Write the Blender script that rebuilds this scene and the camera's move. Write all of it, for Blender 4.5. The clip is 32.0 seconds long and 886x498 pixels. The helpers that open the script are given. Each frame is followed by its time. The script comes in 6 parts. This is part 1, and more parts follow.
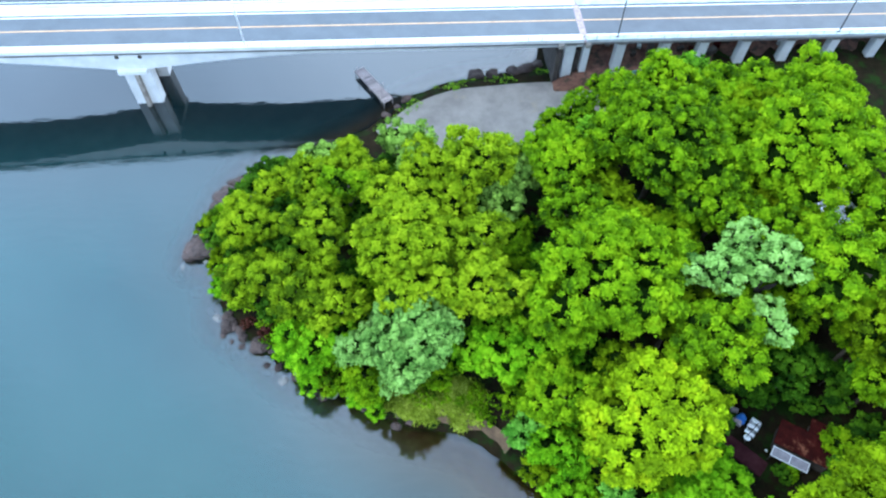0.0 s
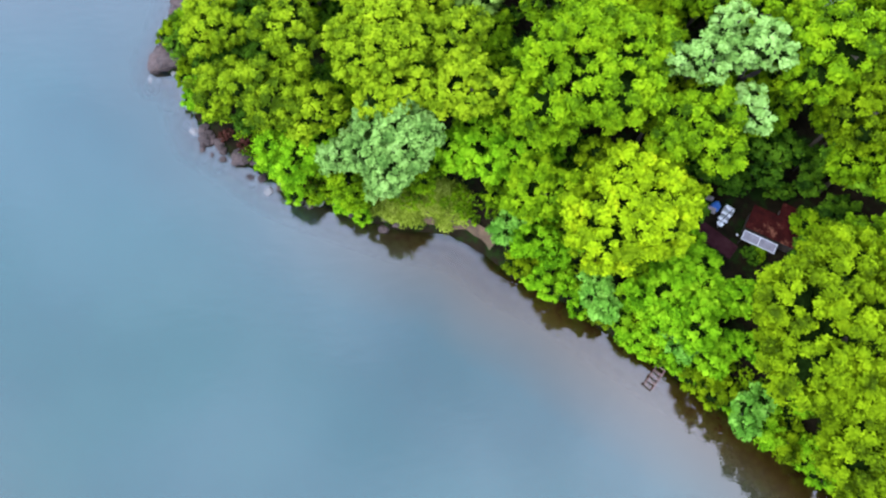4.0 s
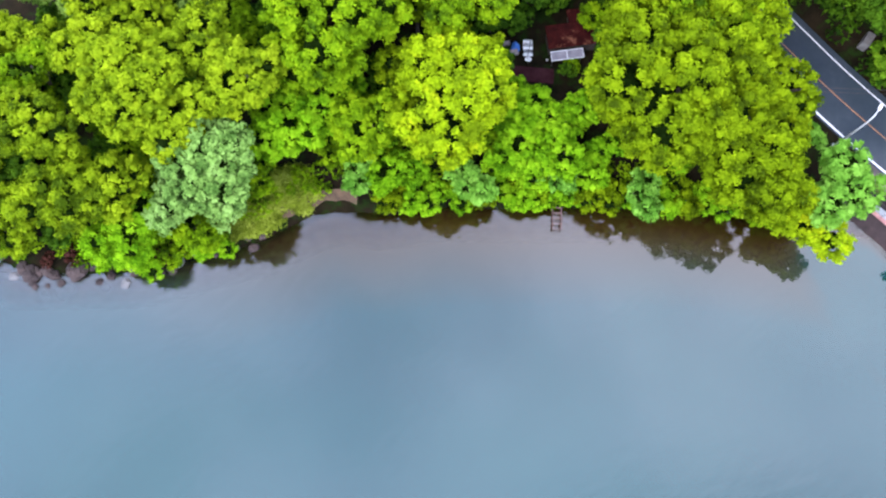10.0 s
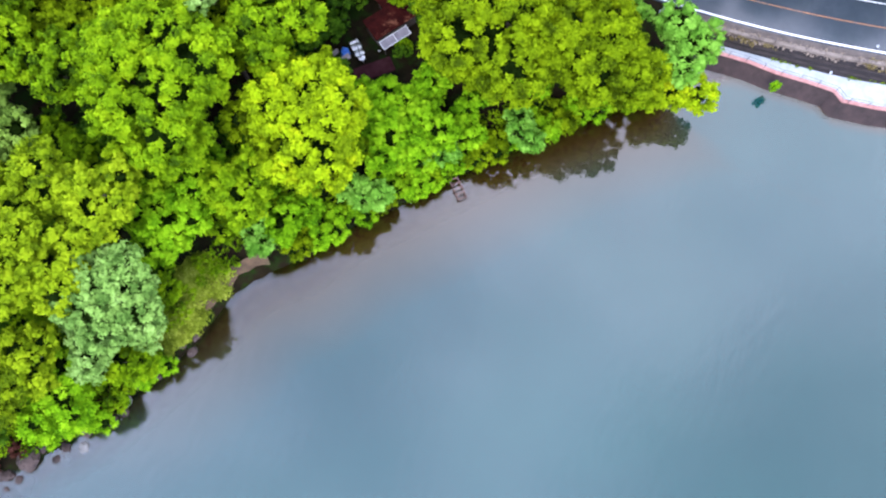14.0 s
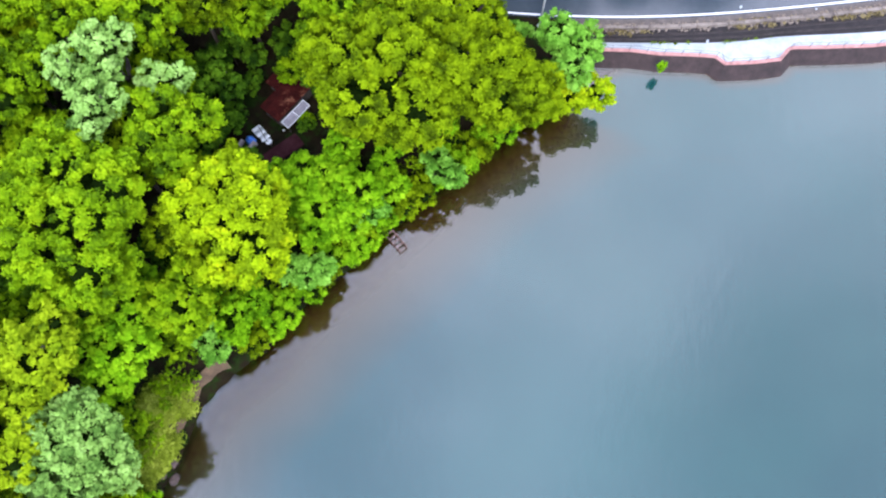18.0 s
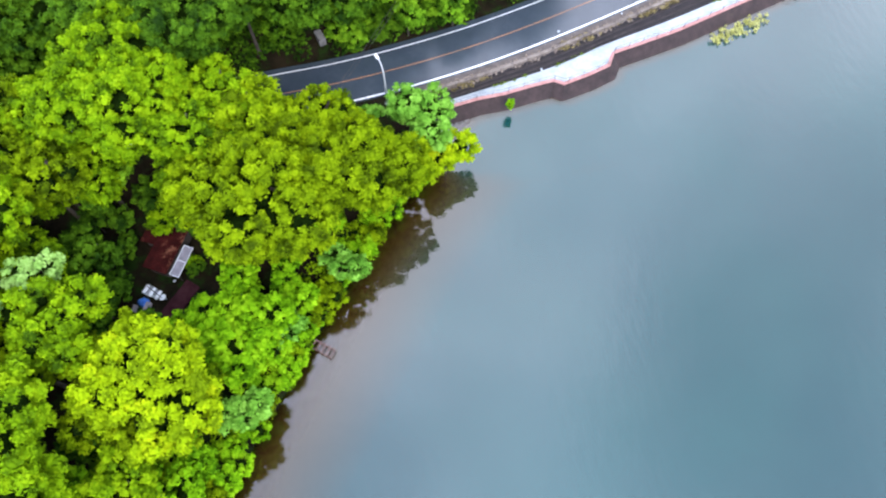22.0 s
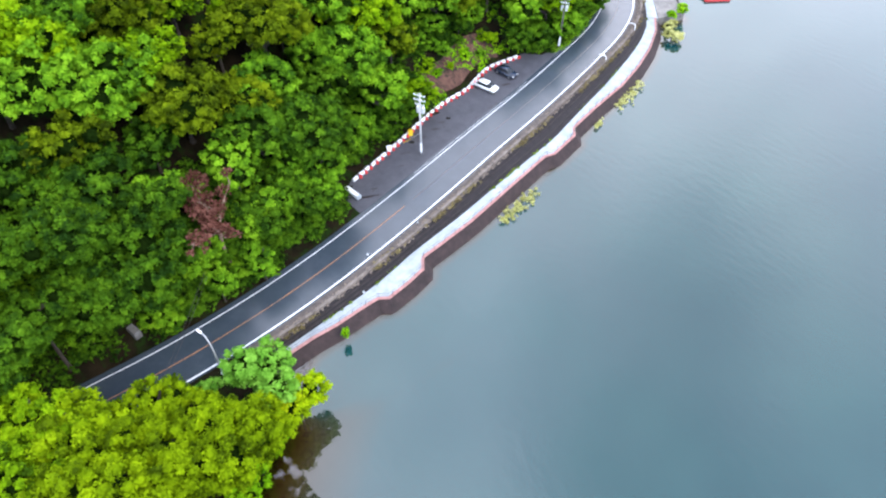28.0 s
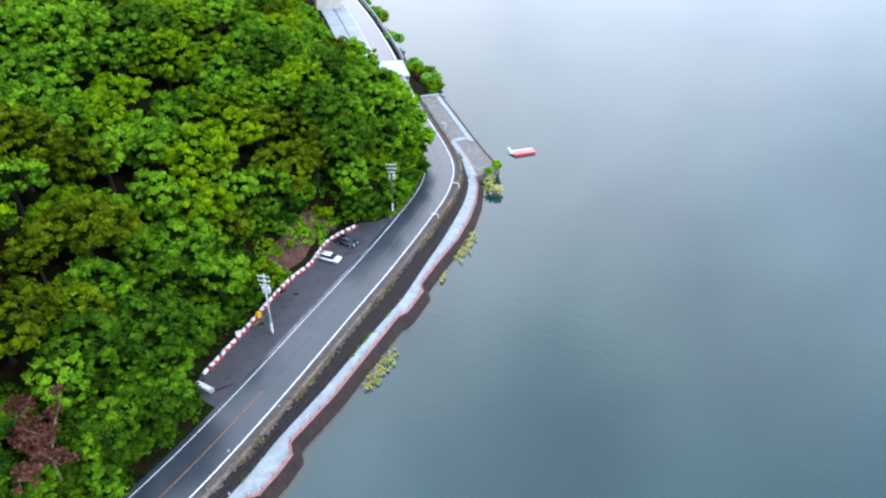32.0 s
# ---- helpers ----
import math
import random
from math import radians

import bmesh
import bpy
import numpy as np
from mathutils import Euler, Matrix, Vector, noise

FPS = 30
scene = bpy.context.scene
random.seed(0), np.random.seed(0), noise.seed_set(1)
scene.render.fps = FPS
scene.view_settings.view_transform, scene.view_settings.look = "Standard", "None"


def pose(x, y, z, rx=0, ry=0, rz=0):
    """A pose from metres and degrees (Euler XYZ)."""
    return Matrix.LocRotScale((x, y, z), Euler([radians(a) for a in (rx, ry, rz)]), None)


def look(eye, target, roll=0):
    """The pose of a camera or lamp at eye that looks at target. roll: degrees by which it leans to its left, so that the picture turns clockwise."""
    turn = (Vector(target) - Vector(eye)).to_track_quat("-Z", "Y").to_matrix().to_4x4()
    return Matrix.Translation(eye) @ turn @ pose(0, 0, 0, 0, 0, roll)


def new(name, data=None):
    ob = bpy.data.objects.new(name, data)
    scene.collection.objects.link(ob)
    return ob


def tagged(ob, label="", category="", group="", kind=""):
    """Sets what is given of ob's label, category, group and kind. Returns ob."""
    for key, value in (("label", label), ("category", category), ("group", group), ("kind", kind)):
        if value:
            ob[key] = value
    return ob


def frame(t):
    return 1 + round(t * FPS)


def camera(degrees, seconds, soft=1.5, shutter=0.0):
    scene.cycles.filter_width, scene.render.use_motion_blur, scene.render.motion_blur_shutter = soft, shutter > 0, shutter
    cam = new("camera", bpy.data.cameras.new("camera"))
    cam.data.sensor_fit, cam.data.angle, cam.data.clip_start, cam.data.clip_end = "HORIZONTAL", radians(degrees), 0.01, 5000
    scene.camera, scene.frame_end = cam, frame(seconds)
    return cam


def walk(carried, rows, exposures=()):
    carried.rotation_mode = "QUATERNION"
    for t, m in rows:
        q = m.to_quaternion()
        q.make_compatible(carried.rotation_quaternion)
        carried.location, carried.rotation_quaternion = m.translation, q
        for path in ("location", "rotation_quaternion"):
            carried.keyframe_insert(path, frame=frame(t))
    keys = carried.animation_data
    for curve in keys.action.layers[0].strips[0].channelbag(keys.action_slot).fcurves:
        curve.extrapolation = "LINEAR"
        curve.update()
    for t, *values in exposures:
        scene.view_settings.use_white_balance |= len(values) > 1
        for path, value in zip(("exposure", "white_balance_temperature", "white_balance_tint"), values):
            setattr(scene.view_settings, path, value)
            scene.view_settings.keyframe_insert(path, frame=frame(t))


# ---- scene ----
# Camera: hovers at one spot, tips down, swings to its right along the shore and tips up again.
H = 74.0
cam = camera(65.5, 32.0, soft=2.2)
# seconds, yaw, pitch and roll in degrees
PATH = [
    (0, 0.26, -55.97, -0.53),
    (0.5, 0.22, -57.48, -0.55),
    (1, 0.22, -58.96, -0.58),
    (1.5, 0.25, -60.40, -0.61),
    (2, 0.30, -63.33, -0.65),
    (2.5, 0.31, -64.97, -0.71),
    (3, 0.28, -67.31, -0.66),
    (3.5, -0.04, -69.80, -0.63),
    (4, -2.82, -72.25, -0.37),
    (4.5, -5.01, -74.65, -0.30),
    (6.5, -15.86, -77.12, 0.23),
    (7, -19.07, -77.05, 0.20),
    (7.5, -22.43, -77.03, 0.32),
    (8, -25.75, -77.03, 0.42),
    (8.5, -29.16, -77.02, 0.53),
    (9, -32.46, -77.01, 0.50),
    (9.5, -35.66, -77.01, 0.36),
    (10, -39.07, -77.01, 0.48),
    (10.5, -42.52, -77.02, 0.73),
    (11, -45.91, -77.02, 0.85),
    (11.5, -49.29, -76.99, 0.95),
    (12, -52.73, -76.98, 1.09),
    (12.5, -56.16, -76.97, 1.17),
    (13, -59.60, -76.95, 1.32),
    (13.5, -63.04, -76.93, 1.33),
    (14, -66.93, -76.94, 1.28),
    (14.5, -70.08, -76.85, 1.45),
    (16.5, -78.73, -75.12, 0.98),
    (17, -80.37, -74.52, 0.93),
    (17.5, -81.68, -73.72, 1.00),
    (18, -83.10, -72.86, 1.10),
    (18.5, -85.22, -71.99, 1.09),
    (19, -87.98, -71.22, 0.98),
    (19.5, -90.60, -70.38, 0.75),
    (20, -93.24, -69.53, 0.56),
    (20.5, -95.91, -68.68, 0.62),
    (21, -98.50, -67.91, 0.41),
    (21.5, -101.07, -67.12, 0.26),
    (22, -103.33, -66.30, 0.36),
    (22.5, -104.18, -65.46, 0.29),
    (23, -104.85, -63.96, 0.22),
    (23.5, -106.79, -62.32, 0.22),
    (24, -109.56, -60.71, 0.34),
    (24.5, -112.46, -59.06, 0.39),
    (25, -114.21, -57.41, 0.41),
    (25.5, -116.11, -55.74, 0.50),
    (27.5, -124.15, -49.41, 0.37),
    (28, -126.15, -47.81, 0.39),
    (28.5, -128.15, -46.22, 0.36),
    (29, -130.12, -44.62, 0.38),
    (29.5, -132.08, -43.04, 0.40),
    (30, -133.87, -41.45, 0.44),
    (30.5, -136.65, -38.80, 0.45),
    (31, -138.15, -37.19, 0.42),
    (31.5, -139.63, -35.62, 0.45),
    (32, -141.65, -34.06, 1.00),
]


def aim(yaw, pitch, roll):
    a, b = radians(yaw), radians(pitch)
    ahead = Vector((-math.sin(a) * math.cos(b), math.cos(a) * math.cos(b), math.sin(b)))
    return look((0, 0, H), Vector((0, 0, H)) + 2 * ahead, roll)


walk(cam, [(t, aim(yaw, pitch, roll)) for t, yaw, pitch, roll in PATH], [(0, 0.7, 5700, -3), (2.0, 0.88, 5850, 1), (3.5, 0.9, 6150, 8), (5, 0.9, 6400, 18), (14, 0.9, 6450, 18), (20, 0.9, 6600, 14), (26, 0.82, 6680, 12), (29, 0.63, 6600, 10), (32, 0.22, 6380, 7)])

# ---- light: a bright overcast sky with a weak, wide sun ----
SUN_UP, SUN_TURN = radians(48), radians(258)
world = bpy.data.worlds.new("sky")
scene.world = world
world.use_nodes = True
wn, wl = world.node_tree.nodes, world.node_tree.links
wn.clear()
w_out = wn.new("ShaderNodeOutputWorld")
w_bg = wn.new("ShaderNodeBackground")
w_sky = wn.new("ShaderNodeTexSky")
w_sky.sky_type, w_sky.sun_disc, w_sky.sun_elevation, w_sky.sun_rotation = "NISHITA", False, SUN_UP, SUN_TURN
w_co = wn.new("ShaderNodeTexCoord")
w_noise = wn.new("ShaderNodeTexNoise")
w_noise.inputs["Scale"].default_value, w_noise.inputs["Detail"].default_value = 2.2, 4.0
w_ramp = wn.new("ShaderNodeValToRGB")
w_ramp.color_ramp.elements[0].position, w_ramp.color_ramp.elements[1].position = 0.36, 0.66
w_ramp.color_ramp.elements[0].color = (0.6, 0.6, 0.6, 1)
w_ramp.color_ramp.elements[1].color = (1, 1, 1, 1)
w_mix = wn.new("ShaderNodeMix")
w_mix.data_type = "RGBA"
wl.new(w_co.outputs["Generated"], w_noise.inputs["Vector"])
wl.new(w_noise.outputs["Fac"], w_ramp.inputs["Fac"])
w_dot = wn.new("ShaderNodeVectorMath")
w_dot.operation = "DOT_PRODUCT"
w_dot.inputs[1].default_value = (0.24, -0.02, -0.08)
wl.new(w_co.outputs["Generated"], w_dot.inputs[0])
w_add = wn.new("ShaderNodeMath")
w_add.operation = "ADD"
wl.new(w_ramp.outputs["Color"], w_add.inputs[0])
wl.new(w_dot.outputs["Value"], w_add.inputs[1])
w_add.use_clamp = True
wl.new(w_add.outputs[0], w_mix.inputs["Factor"])
wl.new(w_sky.outputs["Color"], w_mix.inputs["A"])
w_low = wn.new("ShaderNodeSeparateXYZ")
wl.new(w_co.outputs["Generated"], w_low.inputs[0])
w_gain = wn.new("ShaderNodeMapRange")
w_gain.inputs["From Min"].default_value, w_gain.inputs["From Max"].default_value = 0.5, 0.99
w_gain.inputs["To Min"].default_value, w_gain.inputs["To Max"].default_value = 1.3, 0.96
wl.new(w_low.outputs["Z"], w_gain.inputs["Value"])
w_scale = wn.new("ShaderNodeVectorMath")
w_scale.operation = "SCALE"
wl.new(w_mix.outputs["Result"], w_scale.inputs[0])
w_east, w_both = wn.new("ShaderNodeMath"), wn.new("ShaderNodeMath")
w_east.operation, w_both.operation = "MULTIPLY_ADD", "MULTIPLY"
w_east.inputs[1].default_value, w_east.inputs[2].default_value = 0.3, 1.0
wl.new(w_low.outputs["X"], w_east.inputs[0])
wl.new(w_gain.outputs[0], w_both.inputs[0])
wl.new(w_east.outputs[0], w_both.inputs[1])
# a dark cloud-like patch added to the unseen sky to dim the lake's reflection
w_patch, w_dim, w_all = wn.new("ShaderNodeVectorMath"), wn.new("ShaderNodeMapRange"), wn.new("ShaderNodeMath")
w_patch.operation, w_dim.interpolation_type, w_all.operation = "DOT_PRODUCT", "SMOOTHSTEP", "MULTIPLY"
w_patch.inputs[1].default_value = (0.05, -0.58, 0.81)
wl.new(w_co.outputs["Generated"], w_patch.inputs[0])
w_dim.inputs["From Min"].default_value, w_dim.inputs["From Max"].default_value = 0.89, 1.0
w_dim.inputs["To Min"].default_value, w_dim.inputs["To Max"].default_value = 1.0, 0.6
wl.new(w_patch.outputs["Value"], w_dim.inputs["Value"])
w_north, w_lit = wn.new("ShaderNodeMapRange"), wn.new("ShaderNodeMath")
w_north.inputs["From Min"].default_value, w_north.inputs["From Max"].default_value = 0.14, 0.5
w_north.inputs["To Min"].default_value, w_north.inputs["To Max"].default_value = 1.0, 1.4
wl.new(w_low.outputs["Y"], w_north.inputs["Value"])
w_lit.operation = "MULTIPLY"
wl.new(w_both.outputs[0], w_lit.inputs[0])
wl.new(w_north.outputs[0], w_lit.inputs[1])
wl.new(w_lit.outputs[0], w_all.inputs[0])
wl.new(w_dim.outputs[0], w_all.inputs[1])
wl.new(w_all.outputs[0], w_scale.inputs["Scale"])
wl.new(w_scale.outputs["Vector"], w_bg.inputs["Color"])
w_tint, w_soft, w_way = wn.new("ShaderNodeMix"), wn.new("ShaderNodeTexNoise"), wn.new("ShaderNodeVectorMath")
w_tint.data_type, w_way.operation = "RGBA", "DOT_PRODUCT"
w_soft.inputs["Scale"].default_value, w_soft.inputs["Detail"].default_value = 1.6, 2.0
w_way.inputs[1].default_value = (0.7, 0.0, 0.0)
wl.new(w_co.outputs["Generated"], w_soft.inputs["Vector"])
wl.new(w_co.outputs["Generated"], w_way.inputs[0])
w_sum = wn.new("ShaderNodeMath")
w_sum.operation, w_sum.use_clamp = "ADD", True
wl.new(w_soft.outputs["Fac"], w_sum.inputs[0])
wl.new(w_way.outputs["Value"], w_sum.inputs[1])
wl.new(w_sum.outputs[0], w_tint.inputs["Factor"])
w_tint.inputs["A"].default_value = (8.6, 10.8, 15.2, 1)
w_tint.inputs["B"].default_value = (11.2, 11.6, 13.6, 1)
wl.new(w_tint.outputs["Result"], w_mix.inputs["B"])
w_bg.inputs["Strength"].default_value = 0.15
wl.new(w_bg.outputs["Background"], w_out.inputs["Surface"])
sun = new("sun", bpy.data.lights.new("sun", "SUN"))
sun.data.energy, sun.data.angle, sun.data.color = 1.5, radians(22), (1.0, 0.96, 0.9)
sun.matrix_world = look((0, 0, 200), Vector((0, 0, 200)) - Vector((math.sin(SUN_TURN) * math.cos(SUN_UP), math.cos(SUN_TURN) * math.cos(SUN_UP), math.sin(SUN_UP))))

# ---- materials ----
def surface(name, low, high, scale=2.0, rough=0.7, bump=0.15, fine=18.0, metal=0.0, spots=None, spot_scale=0.6, spot_at=0.6, island=0.0, spec=0.5):
    """A two-scale mottled surface in world metres: low to high colour, fine grain relief, optional stains of a colour spots."""
    m = bpy.data.materials.new(name)
    m.use_nodes = True
    n, l = m.node_tree.nodes, m.node_tree.links
    p = n["Principled BSDF"]
    geo = n.new("ShaderNodeNewGeometry")
    a, b = n.new("ShaderNodeTexNoise"), n.new("ShaderNodeTexNoise")
    a.inputs["Scale"].default_value, a.inputs["Detail"].default_value, a.inputs["Roughness"].default_value = scale, 6.0, 0.62
    b.inputs["Scale"].default_value, b.inputs["Detail"].default_value = fine, 4.0
    for k in (a, b):
        l.new(geo.outputs["Position"], k.inputs["Vector"])
    ramp = n.new("ShaderNodeValToRGB")
    e = ramp.color_ramp.elements
    e[0].position, e[1].position, e[0].color, e[1].color = 0.32, 0.68, (*low, 1), (*high, 1)
    add = n.new("ShaderNodeMath")
    add.operation = "MULTIPLY_ADD"
    add.inputs[1].default_value, add.inputs[2].default_value = 0.35, -0.175
    l.new(b.outputs["Fac"], add.inputs[0])
    both = n.new("ShaderNodeMath")
    both.operation = "ADD"
    l.new(a.outputs["Fac"], both.inputs[0])
    l.new(add.outputs[0], both.inputs[1])
    last = both
    if island:
        rnd = n.new("ShaderNodeObjectInfo")
        k = n.new("ShaderNodeMath")
        k.operation = "MULTIPLY_ADD"
        k.inputs[1].default_value, k.inputs[2].default_value = island, -island / 2
        l.new(rnd.outputs["Random"], k.inputs[0])
        s = n.new("ShaderNodeMath")
        s.operation = "ADD"
        l.new(k.outputs[0], s.inputs[0])
        l.new(last.outputs[0], s.inputs[1])
        last = s
    l.new(last.outputs[0], ramp.inputs["Fac"])
    colour = ramp.outputs["Color"]
    if spots:
        c = n.new("ShaderNodeTexNoise")
        c.inputs["Scale"].default_value, c.inputs["Detail"].default_value, c.inputs["Roughness"].default_value = spot_scale, 7.0, 0.7
        l.new(geo.outputs["Position"], c.inputs["Vector"])
        r = n.new("ShaderNodeValToRGB")
        r.color_ramp.elements[0].position, r.color_ramp.elements[1].position = spot_at, spot_at + 0.1
        l.new(c.outputs["Fac"], r.inputs["Fac"])
        mix = n.new("ShaderNodeMix")
        mix.data_type = "RGBA"
        mix.inputs["B"].default_value = (*spots, 1)
        l.new(r.outputs["Color"], mix.inputs["Factor"])
        l.new(colour, mix.inputs["A"])
        colour = mix.outputs["Result"]
    l.new(colour, p.inputs["Base Color"])
    p.inputs["Roughness"].default_value, p.inputs["Metallic"].default_value = rough, metal
    p.inputs["Specular IOR Level"].default_value = spec
    bm_ = n.new("ShaderNodeBump")
    bm_.inputs["Strength"].default_value, bm_.inputs["Distance"].default_value = bump, 0.05
    l.new(b.outputs["Fac"], bm_.inputs["Height"])
    l.new(bm_.outputs["Normal"], p.inputs["Normal"])
    return m


def leaf_material(name, dark, mid, light, glow=0.12):
    """Foliage: each leaf spray its own shade, drifting over the crown, with light passing through the blades."""
    m = bpy.data.materials.new(name)
    m.use_nodes = True
    n, l = m.node_tree.nodes, m.node_tree.links
    p, out = n["Principled BSDF"], n["Material Output"]
    geo, info = n.new("ShaderNodeNewGeometry"), n.new("ShaderNodeObjectInfo")
    a = n.new("ShaderNodeTexNoise")
    a.inputs["Scale"].default_value, a.inputs["Detail"].default_value = 0.55, 3.0
    l.new(geo.outputs["Position"], a.inputs["Vector"])
    terms = []
    tuft = n.new("ShaderNodeAttribute")
    tuft.attribute_name = "tuft"
    for sock, gain, off in ((geo.outputs["Random Per Island"], 0.2, -0.1), (info.outputs["Random"], 0.16, -0.08), (tuft.outputs["Fac"], 0.26, -0.13)):
        k = n.new("ShaderNodeMath")
        k.operation = "MULTIPLY_ADD"
        k.inputs[1].default_value, k.inputs[2].default_value = gain, off
        l.new(sock, k.inputs[0])
        terms.append(k.outputs[0])
    total = a.outputs["Fac"]
    for term in terms:
        s = n.new("ShaderNodeMath")
        s.operation = "ADD"
        l.new(total, s.inputs[0])
        l.new(term, s.inputs[1])
        total = s.outputs[0]
    ramp = n.new("ShaderNodeValToRGB")
    e = ramp.color_ramp.elements
    e[0].position, e[0].color = 0.25, (*dark, 1)
    e[1].position, e[1].color = 0.78, (*light, 1)
    k = e.new(0.5)
    k.color = (*mid, 1)
    l.new(total, ramp.inputs["Fac"])
    l.new(ramp.outputs["Color"], p.inputs["Base Color"])
    p.inputs["Roughness"].default_value, p.inputs["Specular IOR Level"].default_value = 0.75, 0.02
    tr = n.new("ShaderNodeBsdfTranslucent")
    l.new(ramp.outputs["Color"], tr.inputs["Color"])
    mix = n.new("ShaderNodeMixShader")
    mix.inputs[0].default_value = glow
    l.new(p.outputs[0], mix.inputs[1])
    l.new(tr.outputs[0], mix.inputs[2])
    l.new(mix.outputs[0], out.inputs["Surface"])
    return m


LEAF = {
    "green": leaf_material("leaf_green", (0.0287, 0.06829, 0.002557), (0.123, 0.2394, 0.003069), (0.2209, 0.3581, 0.005114)),
    "deep": leaf_material("leaf_deep", (0.01056, 0.03275, 0.003766), (0.04115, 0.1044, 0.005382), (0.08816, 0.1902, 0.008584)),
    "moss": leaf_material("leaf_moss", (0.02003, 0.03428, 0.001703), (0.08013, 0.1238, 0.003406), (0.1502, 0.2094, 0.005109)),
    "fern": leaf_material("leaf_fern", (0.02188, 0.06531, 0.004791), (0.1026, 0.2413, 0.009581), (0.2052, 0.3976, 0.01676)),
    "olive": leaf_material("leaf_olive", (0.03269, 0.05854, 0.001534), (0.1232, 0.2027, 0.002557), (0.218, 0.3274, 0.004091)),
    "yellow": leaf_material("leaf_yellow", (0.1166, 0.19, 0.003194), (0.2444, 0.3748, 0.003974), (0.3538, 0.4304, 0.005535)),
    "silver": leaf_material("leaf_silver", (0.06238, 0.1419, 0.02327), (0.1819, 0.3396, 0.06648), (0.2912, 0.4765, 0.1246)),
    "lime": leaf_material("leaf_lime", (0.05152, 0.1518, 0.002695), (0.1546, 0.3559, 0.00539), (0.2576, 0.4763, 0.01078)),
    "mint": leaf_material("leaf_mint", (0.05941, 0.1791, 0.01443), (0.1486, 0.357, 0.03608), (0.2475, 0.4961, 0.07216)),
    "fresh": leaf_material("leaf_fresh", (0.045, 0.085, 0.003), (0.16, 0.255, 0.005), (0.255, 0.36, 0.008)),
    "sage": leaf_material("leaf_sage", (0.05096, 0.1046, 0.01452), (0.1747, 0.299, 0.04235), (0.2912, 0.4634, 0.0847)),
    "dead": leaf_material("leaf_dead", (0.0341, 0.012, 0.008505), (0.08184, 0.03, 0.02126), (0.1637, 0.07, 0.05198), 0.1),
    "reed": leaf_material("leaf_reed", (0.3, 0.3, 0.08), (0.46, 0.46, 0.16), (0.56, 0.55, 0.24)),
}
# near-black colour that paints shade into the gaps between a crown's tufts
SHADE = surface("inner_crown_shade", (0.003, 0.008, 0.001), (0.009, 0.02, 0.003), 3.0, 0.95, 0.3, 9.0, spec=0.0)
BARK = surface("bark", (0.022, 0.017, 0.012), (0.06, 0.048, 0.038), 3.0, 0.9, 0.5, 22.0)
DEAD = surface("dead_branch", (0.12, 0.07, 0.05), (0.3, 0.2, 0.15), 3.0, 0.9, 0.4, 22.0)
# near-black because the deep shade under the trees is put into the colour
SOIL = surface("shaded_forest_floor", (0.005, 0.005, 0.0025), (0.018, 0.013, 0.007), 0.5, 0.95, 0.5, 6.0, spots=(0.01, 0.024, 0.004), spot_scale=0.35, spot_at=0.5, spec=0.05)
ASPHALT = surface("asphalt", (0.034, 0.046, 0.06), (0.043, 0.057, 0.073), 0.4, 0.24, 0.05, 30.0, spots=(0.046, 0.059, 0.075), spot_scale=0.2, spot_at=0.56, spec=0.8)
LOT_ASPHALT = surface("parking_asphalt", (0.045, 0.045, 0.055), (0.075, 0.075, 0.09), 0.5, 0.6, 0.15, 30.0, spots=(0.03, 0.024, 0.026), spot_scale=0.25, spot_at=0.6)
PAINT_WHITE = surface("road_paint_white", (0.62, 0.63, 0.65), (0.82, 0.83, 0.85), 2.0, 0.6, 0.1, 20.0, spots=(0.3, 0.3, 0.31), spot_scale=1.2, spot_at=0.66)
PAINT_ORANGE = surface("road_paint_orange", (0.28, 0.12, 0.05), (0.42, 0.19, 0.08), 1.5, 0.6, 0.1, 20.0, spots=(0.12, 0.11, 0.12), spot_scale=0.3, spot_at=0.56)
PAINT_FADED = surface("faded_paint", (0.07, 0.066, 0.07), (0.17, 0.13, 0.115), 0.5, 0.5, 0.1, 20.0)
CONCRETE = surface("pale_concrete", (0.26, 0.3, 0.325), (0.4, 0.44, 0.47), 0.8, 0.75, 0.2, 16.0, spots=(0.24, 0.26, 0.25), spot_scale=0.7, spot_at=0.62)
GREY_CONCRETE = surface("grey_concrete", (0.14, 0.132, 0.126), (0.25, 0.235, 0.22), 0.9, 0.85, 0.3, 14.0, spots=(0.12, 0.11, 0.1), spot_scale=0.5, spot_at=0.58)
PINK = surface("pink_coping", (0.3, 0.13, 0.12), (0.48, 0.25, 0.23), 1.4, 0.8, 0.2, 15.0, spots=(0.3, 0.15, 0.13), spot_scale=0.8, spot_at=0.62)
WALL_BROWN = surface("stained_wall", (0.014, 0.008, 0.008), (0.044, 0.025, 0.024), 0.9, 0.85, 0.4, 9.0, spots=(0.055, 0.048, 0.022), spot_scale=0.35, spot_at=0.64)
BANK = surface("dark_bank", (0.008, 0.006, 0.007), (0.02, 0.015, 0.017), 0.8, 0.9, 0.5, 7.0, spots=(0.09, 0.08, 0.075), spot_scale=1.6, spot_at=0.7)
STONE_BROWN = surface("guard_stone", (0.09, 0.072, 0.062), (0.21, 0.175, 0.15), 1.2, 0.9, 0.5, 12.0, spots=(0.07, 0.055, 0.05), spot_scale=1.3, spot_at=0.56, island=0.3)
SHOULDER = surface("gritty_shoulder", (0.06, 0.05, 0.046), (0.12, 0.1, 0.09), 1.0, 0.95, 0.4, 14.0, spots=(0.07, 0.06, 0.055), spot_scale=0.8, spot_at=0.6)
